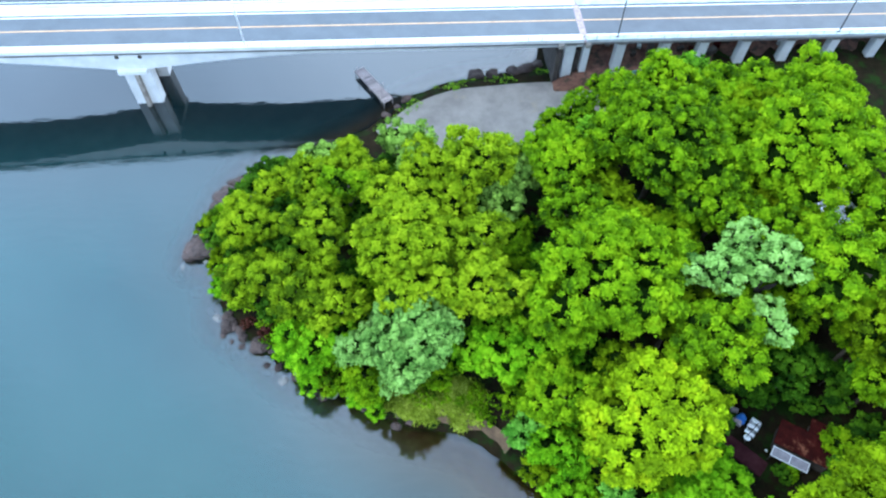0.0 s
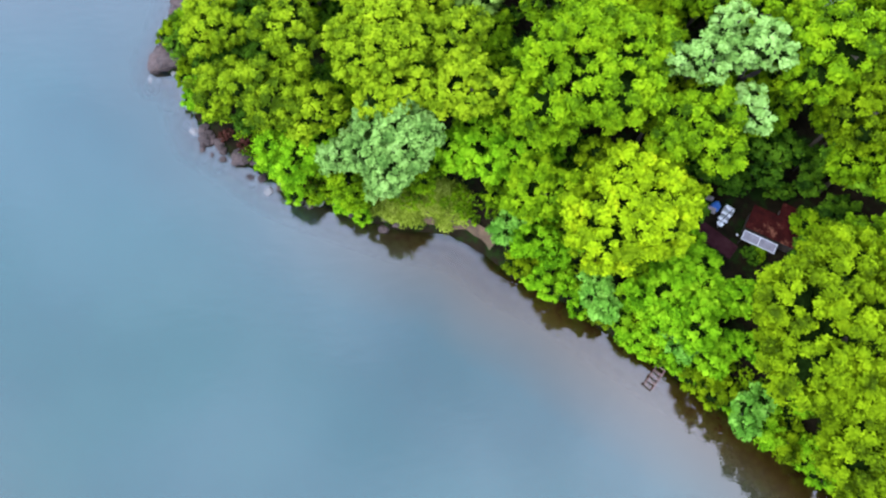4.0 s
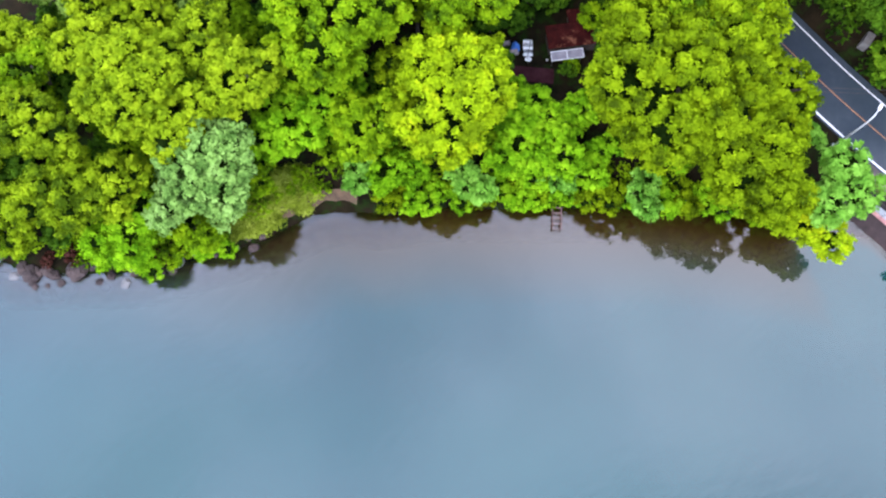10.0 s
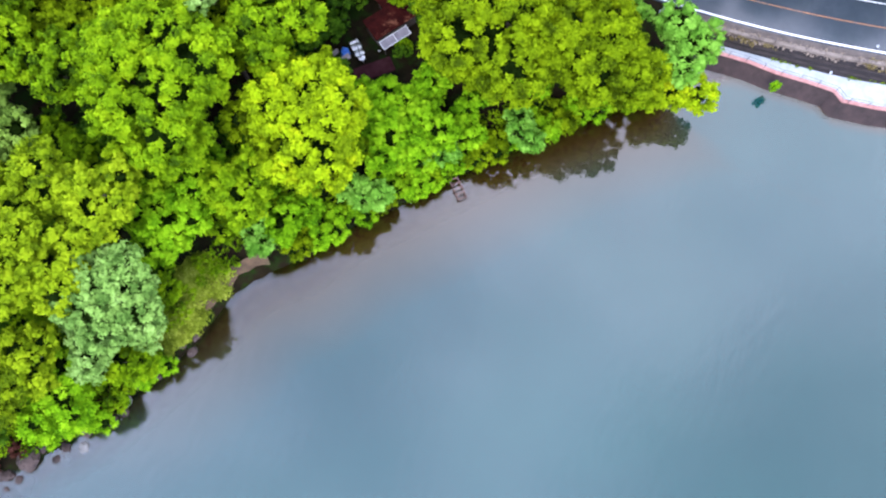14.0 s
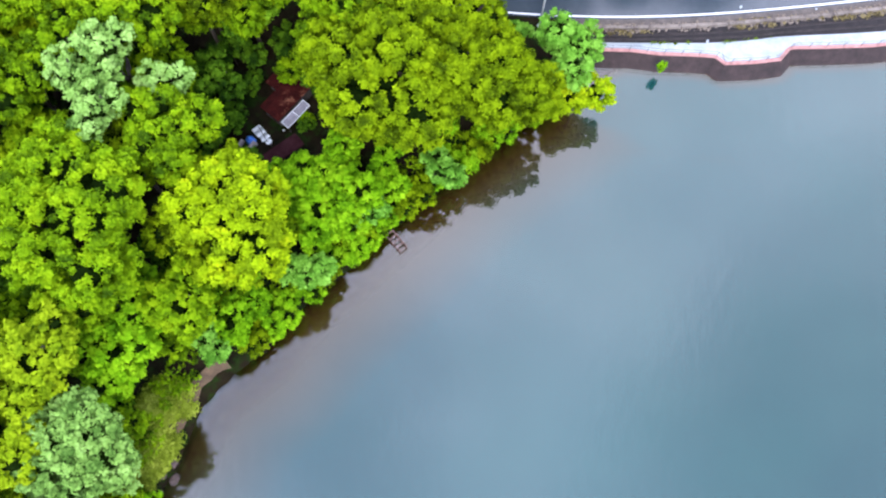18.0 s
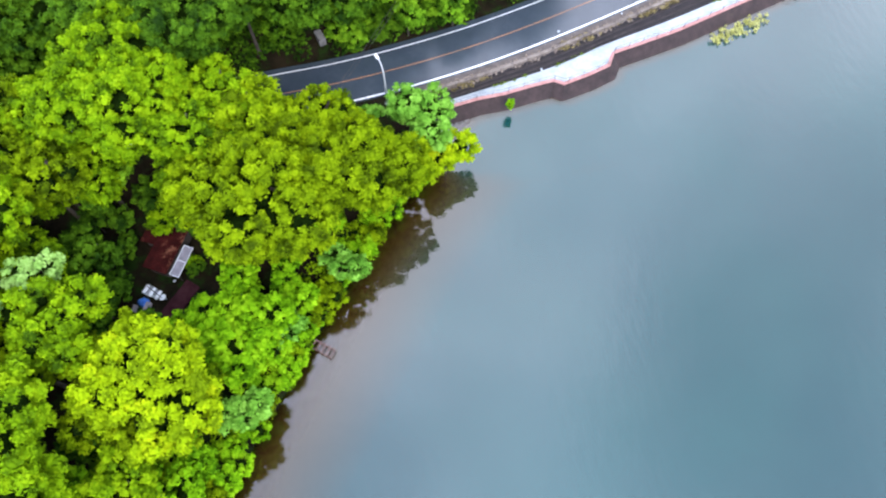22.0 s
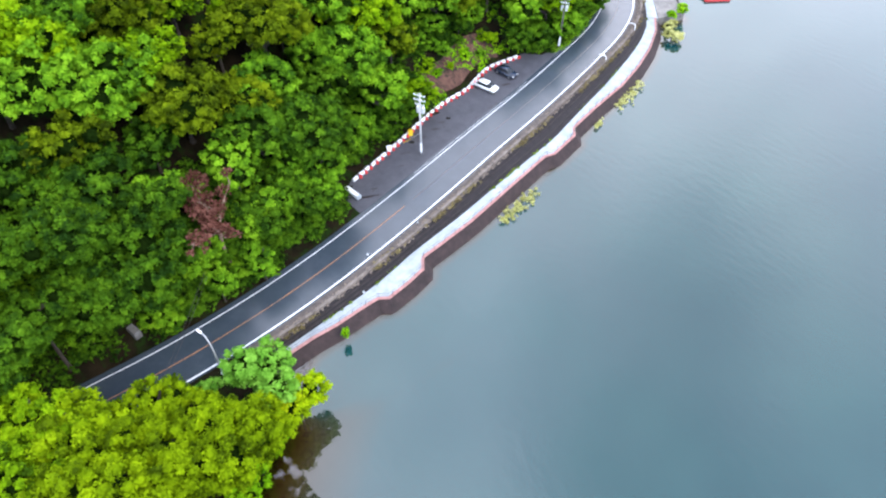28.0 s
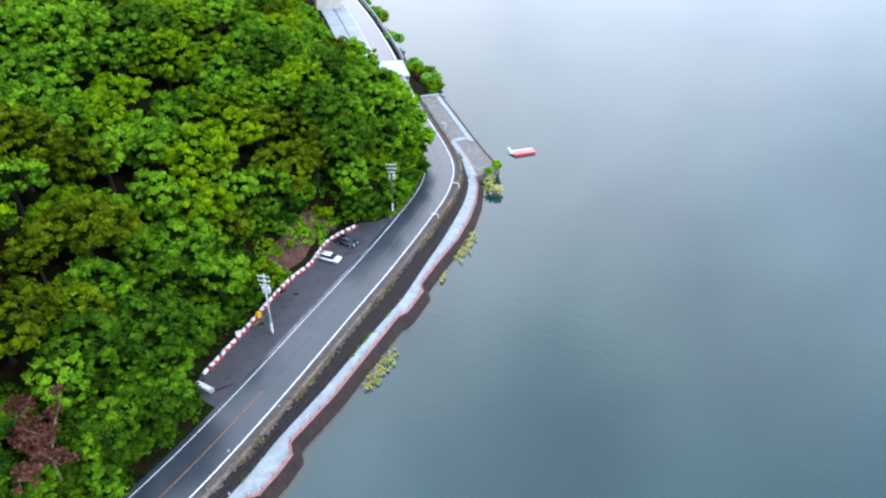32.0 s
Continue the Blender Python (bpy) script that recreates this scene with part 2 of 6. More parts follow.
GRAVEL = surface("gravel_lot", (0.12, 0.11, 0.106), (0.21, 0.195, 0.185), 0.25, 0.95, 0.5, 12.0, spots=(0.2, 0.17, 0.13), spot_scale=0.12, spot_at=0.56)
ROCK = surface("shore_rock", (0.024, 0.016, 0.015), (0.072, 0.048, 0.043), 1.2, 0.85, 0.8, 5.0, island=0.25)
PALE_ROCK = surface("pale_rock", (0.1, 0.1, 0.1), (0.22, 0.215, 0.215), 1.2, 0.85, 0.8, 5.0)
EARTH = surface("bare_earth", (0.055, 0.034, 0.02), (0.13, 0.083, 0.047), 0.8, 0.95, 0.5, 7.0, spots=(0.06, 0.11, 0.02), spot_scale=0.7, spot_at=0.56)
EARTH_RED = surface("red_earth", (0.05, 0.02, 0.014), (0.13, 0.062, 0.043), 1.1, 0.95, 0.9, 5.0, spots=(0.02, 0.016, 0.008), spot_scale=0.7, spot_at=0.5)
DARK_LEDGE = surface("dark_ledge", (0.012, 0.009, 0.009), (0.04, 0.031, 0.03), 0.9, 0.9, 0.3, 9.0)
GRASS = leaf_material("grass_blades", (0.09, 0.12, 0.01), (0.19, 0.26, 0.02), (0.3, 0.36, 0.05), 0.2)
GRASS_BRIGHT = leaf_material("fresh_grass", (0.08, 0.17, 0.01), (0.15, 0.31, 0.012), (0.24, 0.4, 0.03), 0.2)
BRIDGE_WHITE = surface("bridge_white", (0.44, 0.46, 0.48), (0.58, 0.6, 0.62), 0.4, 0.6, 0.05, 10.0, spots=(0.42, 0.42, 0.41), spot_scale=0.3, spot_at=0.62)
BRIDGE_ROAD = surface("bridge_asphalt", (0.07, 0.082, 0.098), (0.098, 0.112, 0.132), 0.25, 0.6, 0.08, 30.0, spots=(0.078, 0.092, 0.112), spot_scale=0.12, spot_at=0.57)
JOINT = surface("rusty_joint", (0.2, 0.15, 0.16), (0.36, 0.29, 0.3), 2.5, 0.7, 0.2, 16.0)
STEEL = surface("galvanised_steel", (0.5, 0.52, 0.54), (0.7, 0.72, 0.74), 2.0, 0.45, 0.05, 20.0, metal=0.3)
POLE_GREY = surface("concrete_pole", (0.4, 0.4, 0.4), (0.58, 0.58, 0.58), 1.5, 0.8, 0.15, 16.0)
WOOD_GREY = surface("weathered_wood", (0.2, 0.17, 0.18), (0.38, 0.33, 0.33), 1.5, 0.85, 0.35, 14.0, island=0.35)
WOOD_DARK = surface("dark_pole_wood", (0.05, 0.045, 0.045), (0.12, 0.11, 0.11), 2.0, 0.85, 0.3, 14.0)
RUST = surface("rusted_roof", (0.014, 0.003, 0.003), (0.042, 0.007, 0.006), 1.0, 0.95, 0.25, 9.0, spec=0.05, spots=(0.2, 0.085, 0.05), spot_scale=0.5, spot_at=0.56)
TEAL = surface("teal_mesh", (0.09, 0.19, 0.17), (0.2, 0.33, 0.3), 2.0, 0.7, 0.2, 14.0)
STAINED = surface("stained_concrete", (0.13, 0.115, 0.1), (0.3, 0.28, 0.26), 0.9, 0.85, 0.3, 9.0)
OIL = surface("oil_stain", (0.012, 0.007, 0.008), (0.03, 0.02, 0.022), 3.0, 0.4, 0.1, 15.0)
PAINT_FADED_WHITE = surface("worn_white_paint", (0.2, 0.21, 0.23), (0.42, 0.43, 0.45), 1.0, 0.6, 0.1, 20.0, spots=(0.07, 0.072, 0.08), spot_scale=0.8, spot_at=0.5)
PAINT_PALE = surface("pale_yellow_paint", (0.42, 0.25, 0.12), (0.56, 0.38, 0.22), 1.5, 0.6, 0.1, 20.0)
AWNING = surface("milky_awning", (0.1, 0.095, 0.115), (0.19, 0.18, 0.215), 1.4, 0.4, 0.1, 9.0, spots=(0.2, 0.18, 0.19), spot_scale=1.0, spot_at=0.58)
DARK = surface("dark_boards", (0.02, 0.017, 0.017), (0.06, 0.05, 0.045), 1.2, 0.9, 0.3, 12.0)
WHITE_PLASTIC = surface("white_plastic", (0.72, 0.74, 0.76), (0.85, 0.87, 0.88), 1.2, 0.4, 0.05, 10.0)
RED_PLASTIC = surface("red_plastic", (0.5, 0.03, 0.035), (0.68, 0.06, 0.06), 1.2, 0.45, 0.05, 10.0)
YELLOW_PLASTIC = surface("yellow_plastic", (0.7, 0.5, 0.02), (0.85, 0.62, 0.04), 1.2, 0.45, 0.05, 10.0)
BLUE_TARP = surface("blue_tarp", (0.02, 0.1, 0.4), (0.05, 0.2, 0.6), 2.5, 0.5, 0.4, 9.0)
CAR_WHITE = surface("white_car_paint", (0.78, 0.79, 0.8), (0.84, 0.85, 0.86), 0.5, 0.2, 0.0, 5.0)
CAR_DARK = surface("dark_blue_car_paint", (0.012, 0.02, 0.04), (0.02, 0.032, 0.06), 0.5, 0.18, 0.0, 5.0)
TYRE = surface("tyre_rubber", (0.015, 0.015, 0.016), (0.03, 0.03, 0.03), 4.0, 0.9, 0.2, 20.0)
CAR_GLASS = surface("tinted_glass", (0.01, 0.012, 0.015), (0.02, 0.024, 0.03), 1.0, 0.06, 0.0, 5.0)
ROOF_PALE = surface("pale_roof", (0.4, 0.44, 0.5), (0.52, 0.56, 0.62), 0.3, 0.6, 0.1, 8.0)
LOT_PALE = surface("pale_lot", (0.27, 0.31, 0.35), (0.38, 0.42, 0.46), 0.2, 0.8, 0.2, 12.0, spots=(0.24, 0.26, 0.3), spot_scale=0.15, spot_at=0.6)
ROOF_BROWN = surface("brown_roof", (0.22, 0.15, 0.12), (0.34, 0.25, 0.2), 0.6, 0.8, 0.2, 8.0)
PLASTER = surface("cream_plaster", (0.55, 0.5, 0.44), (0.72, 0.67, 0.6), 0.6, 0.85, 0.1, 10.0)
CHROME = surface("rim_metal", (0.5, 0.5, 0.52), (0.65, 0.65, 0.66), 3.0, 0.3, 0.0, 10.0, metal=0.8)


# ---- builders ----
def link(name, mesh, mat, parent=None, label=""):
    ob = new(name, mesh)
    if mat and not mesh.materials:
        mesh.materials.append(mat)
    if parent:
        ob.parent = parent
    if label:
        ob["label"] = label
    return ob


def part(name, bm, mat, parent=None, label="", smooth=False):
    me = bpy.data.meshes.new(name)
    bm.normal_update()
    bm.to_mesh(me)
    bm.free()
    if smooth:
        me.shade_smooth()
    return link(name, me, mat, parent, label)


def np_mesh(name, verts, faces, smooth=False):
    me = bpy.data.meshes.new(name)
    me.from_pydata([tuple(v) for v in np.asarray(verts).tolist()], [], [tuple(f) for f in np.asarray(faces).tolist()])
    me.update()
    if smooth:
        me.shade_smooth()
    return me


def thing(name, at, turn=0.0, label="", category="", group="", kind=""):
    ob = new(name)
    ob.empty_display_size = 0.2
    ob.matrix_basis = Matrix.Translation(at) @ Matrix.Rotation(turn, 4, "Z")
    return tagged(ob, label, category, group, kind)


def box(sx, sy, sz, at=(0, 0, 0), bevel=0.0, bm=None, turn=None):
    """A box on its base centre at; bevelled edges."""
    own = bmesh.new()
    bmesh.ops.create_cube(own, size=1.0)
    for v in own.verts:
        v.co = Vector((v.co.x * sx, v.co.y * sy, (v.co.z + 0.5) * sz))
    if bevel:
        bmesh.ops.bevel(own, geom=own.edges[:], offset=bevel, segments=2, affect="EDGES")
    m = Matrix.Translation(at) @ (turn or Matrix())
    bmesh.ops.transform(own, matrix=m, verts=own.verts)
    if bm is None:
        return own
    me = bpy.data.meshes.new("tmp")
    own.to_mesh(me)
    own.free()
    bm.from_mesh(me)
    bpy.data.meshes.remove(me)
    return bm


def tube(points, radii, sides=8, bm=None):
    """A tapered tube through points."""
    bm = bm or bmesh.new()
    pts = [Vector(p) for p in points]
    rings = []
    for i, p in enumerate(pts):
        d = (pts[min(i + 1, len(pts) - 1)] - pts[max(i - 1, 0)]).normalized()
        u = d.cross(Vector((0.13, 0.97, 0.21))).normalized()
        v = d.cross(u)
        r = radii[i] if isinstance(radii, (list, tuple)) else radii
        rings.append([bm.verts.new(p + r * (math.cos(a) * u + math.sin(a) * v)) for a in (2 * math.pi * k / sides for k in range(sides))])
    for a, b in zip(rings, rings[1:]):
        for k in range(sides):
            bm.faces.new((a[k], a[(k + 1) % sides], b[(k + 1) % sides], b[k]))
    bm.faces.new(rings[0][::-1])
    bm.faces.new(rings[-1])
    return bm


def spline(points, step=1.5):
    """Catmull-Rom through plan points, sampled about every step metres."""
    p = np.array(points, float)
    p = np.vstack([2 * p[0] - p[1], p, 2 * p[-1] - p[-2]])
    out = []
    for a, b, c, d in zip(p, p[1:], p[2:], p[3:]):
        k = max(1, int(np.linalg.norm(c - b) / step))
        for s in np.arange(k) / k:
            out.append(0.5 * (2 * b + (c - a) * s + (2 * a - 5 * b + 4 * c - d) * s**2 + (3 * b - a - 3 * c + d) * s**3))
    out.append(p[-2])
    return np.array(out)


def polyline(points, step=1.0):
    p = np.array(points, float)
    out = []
    for a, b in zip(p, p[1:]):
        k = max(1, int(np.linalg.norm(b - a) / step))
        out += [a + (b - a) * s for s in np.arange(k) / k]
    return np.array(out + [p[-1]])


def sideways(line):
    t = np.gradient(line, axis=0)
    t /= np.linalg.norm(t, axis=1)[:, None] + 1e-9
    return np.stack([-t[:, 1], t[:, 0]], 1)


def shifted(line, off):
    return line + sideways(line) * off


def resample(line, count):
    s = np.r_[0, np.cumsum(np.linalg.norm(np.diff(line, axis=0), axis=1))]
    q = np.linspace(0, s[-1], count)
    return np.stack([np.interp(q, s, line[:, k]) for k in range(line.shape[1])], 1)


def loft(name, rails, mat, parent=None, label="", closed=True):
    """A solid swept through rails: lines of equal count, each given as (N, 3), that go round the section."""
    rails = [np.asarray(r) for r in rails]
    n, k = len(rails[0]), len(rails)
    verts = np.concatenate(rails)
    faces = [(a * n + i, b * n + i, b * n + i + 1, a * n + i + 1) for a, b in zip(range(k), list(range(1, k)) + [0]) if closed or b for i in range(n - 1)]
    me = bpy.data.meshes.new(name)
    ends = [tuple(a * n for a in range(k))[::-1], tuple(a * n + n - 1 for a in range(k))] if closed else []
    me.from_pydata([tuple(v) for v in verts.tolist()], [], faces + ends)
    bm = bmesh.new()
    bm.from_mesh(me)
    bmesh.ops.recalc_face_normals(bm, faces=bm.faces[:])
    bm.to_mesh(me)
    bm.free()
    return link(name, me, mat, parent, label)


def at_z(line, z):
    return np.c_[line, np.full(len(line), z) if np.isscalar(z) else z]


def strip(name, line, a, b, z0, z1, mat, parent=None, label=""):
    """A slab along a plan line between the offsets a and b, from z0 to z1."""
    return loft(name, [at_z(shifted(line, a), z1), at_z(shifted(line, b), z1), at_z(shifted(line, b), z0), at_z(shifted(line, a), z0)], mat, parent, label)


# ---- plan: shore, road, walk (plan metres; the camera hovers over 0, 0) ----
ROAD_Z, WALK_Z, DECK_Z = 3.2, 1.7, 9.43
SHORE = np.array([
    (300, 2600), (90, 600), (30, 140), (18, 96), (15, 84), (10, 82.3), (4.8, 81.6), (-0.5, 80), (-4.6, 77.6), (-8, 73.5), (-12, 70), (-19, 66.5),
    (-27.2, 62.7), (-29.2, 59), (-30.4, 53), (-31.5, 49), (-28, 47), (-26, 40), (-21.3, 36.4), (-17, 33), (-12, 30.6), (-4, 27.2), (2.5, 25.8), (4.8, 24.5),
    (8.5, 21), (14, 18), (18, 14.6), (22.5, 11), (28.3, 6.4), (33.5, 2.2), (38, -2.4), (43, -8), (48.8, -14.5)])
WALK_OUT = polyline([(48.6, -8), (49.5, -16.5), (49.5, -19.8), (49.9, -23.4), (50.1, -26.3), (49.25, -27.5), (50.0, -31.4), (50.9, -34.6), (52.66, -35.75), (53.3, -39.7), (54.3, -45.3), (56.4, -53.5), (59, -63.9), (58.57, -65.5), (60.27, -71.8), (61.9, -73.2), (63.8, -80), (65.8, -88.5), (68.4, -95.6), (71.4, -101.9), (75.3, -108), (78.8, -111.6)])
TERRACE = np.array([(77.4, -117.6), (84.4, -122.1), (93, -127.9), (105.2, -136.4), (115.4, -143.2)])
FAR_SHORE = np.array([(126, -151.5), (140, -159), (165, -175), (205, -201), (300, -262), (600, -420), (2600, -900)])
LAND = np.vstack([SHORE, WALK_OUT[8:], TERRACE, FAR_SHORE])
ROAD = spline([(46, 78), (50, 62), (53.5, 44), (55.2, 26), (55.3, 7.5), (55.4, 0), (56.0, -8), (57.2, -17), (59.2, -27), (62.5, -40), (66.9, -55.5), (71.4, -71.5), (76, -86), (80.2, -97.5), (85.7, -106.5), (93.5, -113.5), (104, -121), (117, -130.4), (135, -144.6), (160, -164), (205, -195), (300, -254)])


def line_distance(x, y, line):
    """Distance to a plan line, and the side (positive to the left of its way)."""
    best, side = np.full(x.shape, 1e9), np.ones(x.shape)
    for (ax, ay), (bx, by) in zip(line, line[1:]):
        dx, dy = bx - ax, by - ay
        s = np.clip(((x - ax) * dx + (y - ay) * dy) / (dx * dx + dy * dy + 1e-12), 0, 1)
        d = np.hypot(x - ax - s * dx, y - ay - s * dy)
        c = np.where(dx * (y - ay) - dy * (x - ax) > 0, 1.0, -1.0)
        near = d < best - 1e-7
        best, side = np.where(near, d, best), np.where(near, c, side)
    return best, side


def inside(x, y, poly):
    odd = np.zeros(x.shape, bool)
    for (ax, ay), (bx, by) in zip(poly, np.roll(poly, -1, 0)):
        cross = (ay > y) != (by > y)
        odd ^= cross & (x < (bx - ax) * (y - ay) / (by - ay + 1e-12) + ax)
    return odd


LAND_POLY = np.vstack([LAND, [(2600, 2600)]])


def smooth01(v):
    v = np.clip(v, 0, 1)
    return v * v * (3 - 2 * v)


def ground(x, y):
    """The height of the land (and of the lake bed) at plan places, and how far inland they lie."""
    x, y = np.asarray(x, float), np.asarray(y, float)
    d, _ = line_distance(x, y, LAND)
    inland = np.where(inside(x, y, LAND_POLY), d, -d)
    z = np.where(inland > 0, 0.25 + 2.9 * (1 - np.exp(-inland / 9.0)), 0.25 + 0.32 * np.maximum(inland, -26))
    r, side = line_distance(x, y, ROAD[::3])
    hillside = side > 0
    bay = smooth01((-30 - y) / 4) * smooth01((y + 84) / 8)
    foot = 5.2 + 5.9 * bay + 13 * smooth01((x - 130) / 8)
    hill = 0.72 * np.maximum(0, r - foot)
    hill = 70 * (1 - np.exp(-hill / 70)) * smooth01((55 - y) / 50)
    z = np.where(hillside, ROAD_Z - 0.1 + hill, z)
    lake_side = (~hillside) & (inland > 0)
    blend = smooth01((r - 4) / 5)
    z = np.where(lake_side, (ROAD_Z - 0.12) * (1 - blend) + z * blend, z)
    z = np.where(lake_side & (y < -9) & (r > 4.3) & (x < 118), -3.0, z)
    z = np.where((inland <= 0) & (y < -13), np.minimum(z, -1.8), z)
    lot = smooth01((y - 62) / 4) * smooth01((40 - x) / 6) * smooth01(inland / 2.5)
    z = np.where(inland > 0, z * (1 - lot) + 1.2 * lot, z)
    rough = 0.12 * np.sin(x * 0.9 + 1.3 * np.sin(y * 0.5)) * np.cos(y * 0.8 + x * 0.3)
    return z + np.where((r > 7) & (lot < 0.3), rough, 0), inland


def axis_grid(lo, hi, fine):
    far = np.array([20, 45, 80, 130, 220, 400, 800, 1600, 2500.0])
    return np.r_[lo - far[::-1], np.arange(lo, hi + 0.1, fine), hi + far]


def sheet(name, xs, ys, height, mat, keep=None):
    gx, gy = np.meshgrid(xs, ys, indexing="ij")
    z, inland = height(gx.ravel(), gy.ravel())
    i, j = np.meshgrid(np.arange(len(xs) - 1), np.arange(len(ys) - 1), indexing="ij")
    a = (i * len(ys) + j).ravel()
    f = np.stack([a, a + len(ys), a + len(ys) + 1, a + 1], 1)
    me = np_mesh(name, np.stack([gx.ravel(), gy.ravel(), z], 1), f, True)
    depth = me.attributes.new("inland", "FLOAT", "POINT")
    depth.data.foreach_set("value", inland.astype(np.float32))
    return link(name, me, mat)


xs, ys = axis_grid(-42, 222, 1.7), axis_grid(-214, 92, 1.7)
def bed_over(mat):
    """The lake bed's pale brown silt below the waterline, the forest floor above it."""
    n, l = mat.node_tree.nodes, mat.node_tree.links
    p = n["Principled BSDF"]
    old = p.inputs["Base Color"].links[0].from_socket
    att = n.new("ShaderNodeAttribute")
    att.attribute_name = "inland"
    rng_ = n.new("ShaderNodeMapRange")
    rng_.inputs["From Min"].default_value, rng_.inputs["From Max"].default_value = -1.5, -0.95
    l.new(att.outputs["Fac"], rng_.inputs["Value"])
    silt = n.new("ShaderNodeValToRGB")
    tex = n.new("ShaderNodeTexNoise")
    tex.inputs["Scale"].default_value, tex.inputs["Detail"].default_value = 0.7, 6.0
    geo = n.new("ShaderNodeNewGeometry")
    l.new(geo.outputs["Position"], tex.inputs["Vector"])
    l.new(tex.outputs["Fac"], silt.inputs["Fac"])
    e = silt.color_ramp.elements
    e[0].position, e[0].color, e[1].position, e[1].color = 0.3, (0.07, 0.042, 0.016, 1), 0.7, (0.13, 0.085, 0.04, 1)
    mix = n.new("ShaderNodeMix")
    mix.data_type = "RGBA"
    l.new(rng_.outputs[0], mix.inputs["Factor"])
    l.new(silt.outputs["Color"], mix.inputs["A"])
    l.new(old, mix.inputs["B"])
    l.new(mix.outputs["Result"], p.inputs["Base Color"])
    return mat


bed_over(SOIL)
land = tagged(sheet("ground", xs, ys, ground, SOIL), "leaf-littered forest floor, dark with painted-in tree shade, running down to the lake", "ground", kind="structure")


# ---- water: clear brown shallows over the bed, blue-grey body further out, a glossy skin ----
def water_material():
    m = bpy.data.materials.new("lake_water")
    m.use_nodes = True
    n, l = m.node_tree.nodes, m.node_tree.links
    n.remove(n["Principled BSDF"])
    out = n["Material Output"]
    att = n.new("ShaderNodeAttribute")
    att.attribute_name = "inland"
    geo = n.new("ShaderNodeNewGeometry")
    big = n.new("ShaderNodeTexNoise")
    big.inputs["Scale"].default_value, big.inputs["Detail"].default_value = 0.03, 4.0
    l.new(geo.outputs["Position"], big.inputs["Vector"])
    body = n.new("ShaderNodeValToRGB")
    body.color_ramp.elements[0].position, body.color_ramp.elements[1].position = 0.3, 0.72
    body.color_ramp.elements[0].color, body.color_ramp.elements[1].color = (0.003, 0.032, 0.036, 1), (0.007, 0.05, 0.048, 1)
    l.new(big.outputs["Fac"], body.inputs["Fac"])
    deep = n.new("ShaderNodeBsdfDiffuse")
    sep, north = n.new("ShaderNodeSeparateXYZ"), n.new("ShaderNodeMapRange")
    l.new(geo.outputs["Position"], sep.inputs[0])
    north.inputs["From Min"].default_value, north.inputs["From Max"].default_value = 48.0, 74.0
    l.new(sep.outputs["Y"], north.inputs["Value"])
    # body colour blackens towards the bridge, painting in its dark reflection
    bridge_dark = n.new("ShaderNodeMix")
    bridge_dark.data_type = "RGBA"
    bridge_dark.inputs["B"].default_value = (0.0015, 0.007, 0.009, 1)
    l.new(north.outputs[0], bridge_dark.inputs["Factor"])
    l.new(body.outputs["Color"], bridge_dark.inputs["A"])
    bank, silty = n.new("ShaderNodeMapRange"), n.new("ShaderNodeMix")
    bank.inputs["From Min"].default_value, bank.inputs["From Max"].default_value = -12.0, -2.5
    l.new(att.outputs["Fac"], bank.inputs["Value"])
    silty.data_type = "RGBA"
    silty.inputs["B"].default_value = (0.052, 0.028, 0.006, 1)
    south, part_ = n.new("ShaderNodeMath"), n.new("ShaderNodeMath")
    south.operation, part_.operation = "SUBTRACT", "MULTIPLY"
    south.inputs[0].default_value = 1.0
    l.new(north.outputs[0], south.inputs[1])
    l.new(south.outputs[0], part_.inputs[0])
    east, silt_ = n.new("ShaderNodeMapRange"), n.new("ShaderNodeMath")
    east.inputs["From Min"].default_value, east.inputs["From Max"].default_value = -20.0, 2.0
    east.inputs["To Min"].default_value = 0.15
    silt_.operation = "MULTIPLY"
    l.new(sep.outputs["X"], east.inputs["Value"])
    l.new(bank.outputs[0], silt_.inputs[0])
    l.new(east.outputs[0], silt_.inputs[1])
    l.new(silt_.outputs[0], part_.inputs[1])
    l.new(part_.outputs[0], silty.inputs["Factor"])
    l.new(bridge_dark.outputs["Result"], silty.inputs["A"])
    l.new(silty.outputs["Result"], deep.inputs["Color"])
    wave = n.new("ShaderNodeTexNoise")
    wave.inputs["Scale"].default_value, wave.inputs["Detail"].default_value = 1.0, 3.0
    long_ = n.new("ShaderNodeMapping")
    long_.inputs["Scale"].default_value = (0.4, 1.0, 1.0)
    l.new(geo.outputs["Position"], long_.inputs["Vector"])
    l.new(long_.outputs["Vector"], wave.inputs["Vector"])
    bump = n.new("ShaderNodeBump")
    bump.inputs["Strength"].default_value, bump.inputs["Distance"].default_value = 0.6, 0.03
    l.new(wave.outputs["Fac"], bump.inputs["Height"])
    gloss = n.new("ShaderNodeBsdfGlossy")
    gloss.inputs["Roughness"].default_value = 0.03
    l.new(bump.outputs["Normal"], gloss.inputs["Normal"])
    clear = n.new("ShaderNodeBsdfTransparent")
    clear.inputs["Color"].default_value = (0.85, 0.8, 0.7, 1)
    rng = n.new("ShaderNodeMapRange")
    rng.inputs["From Min"].default_value, rng.inputs["From Max"].default_value = -5.0, -1.5
    rng.inputs["To Min"].default_value, rng.inputs["To Max"].default_value = 0.0, 0.85
    l.new(att.outputs["Fac"], rng.inputs["Value"])
    inner = n.new("ShaderNodeMixShader")
    l.new(rng.outputs[0], inner.inputs[0])
    l.new(deep.outputs[0], inner.inputs[1])
    l.new(clear.outputs[0], inner.inputs[2])
    fres = n.new("ShaderNodeFresnel")
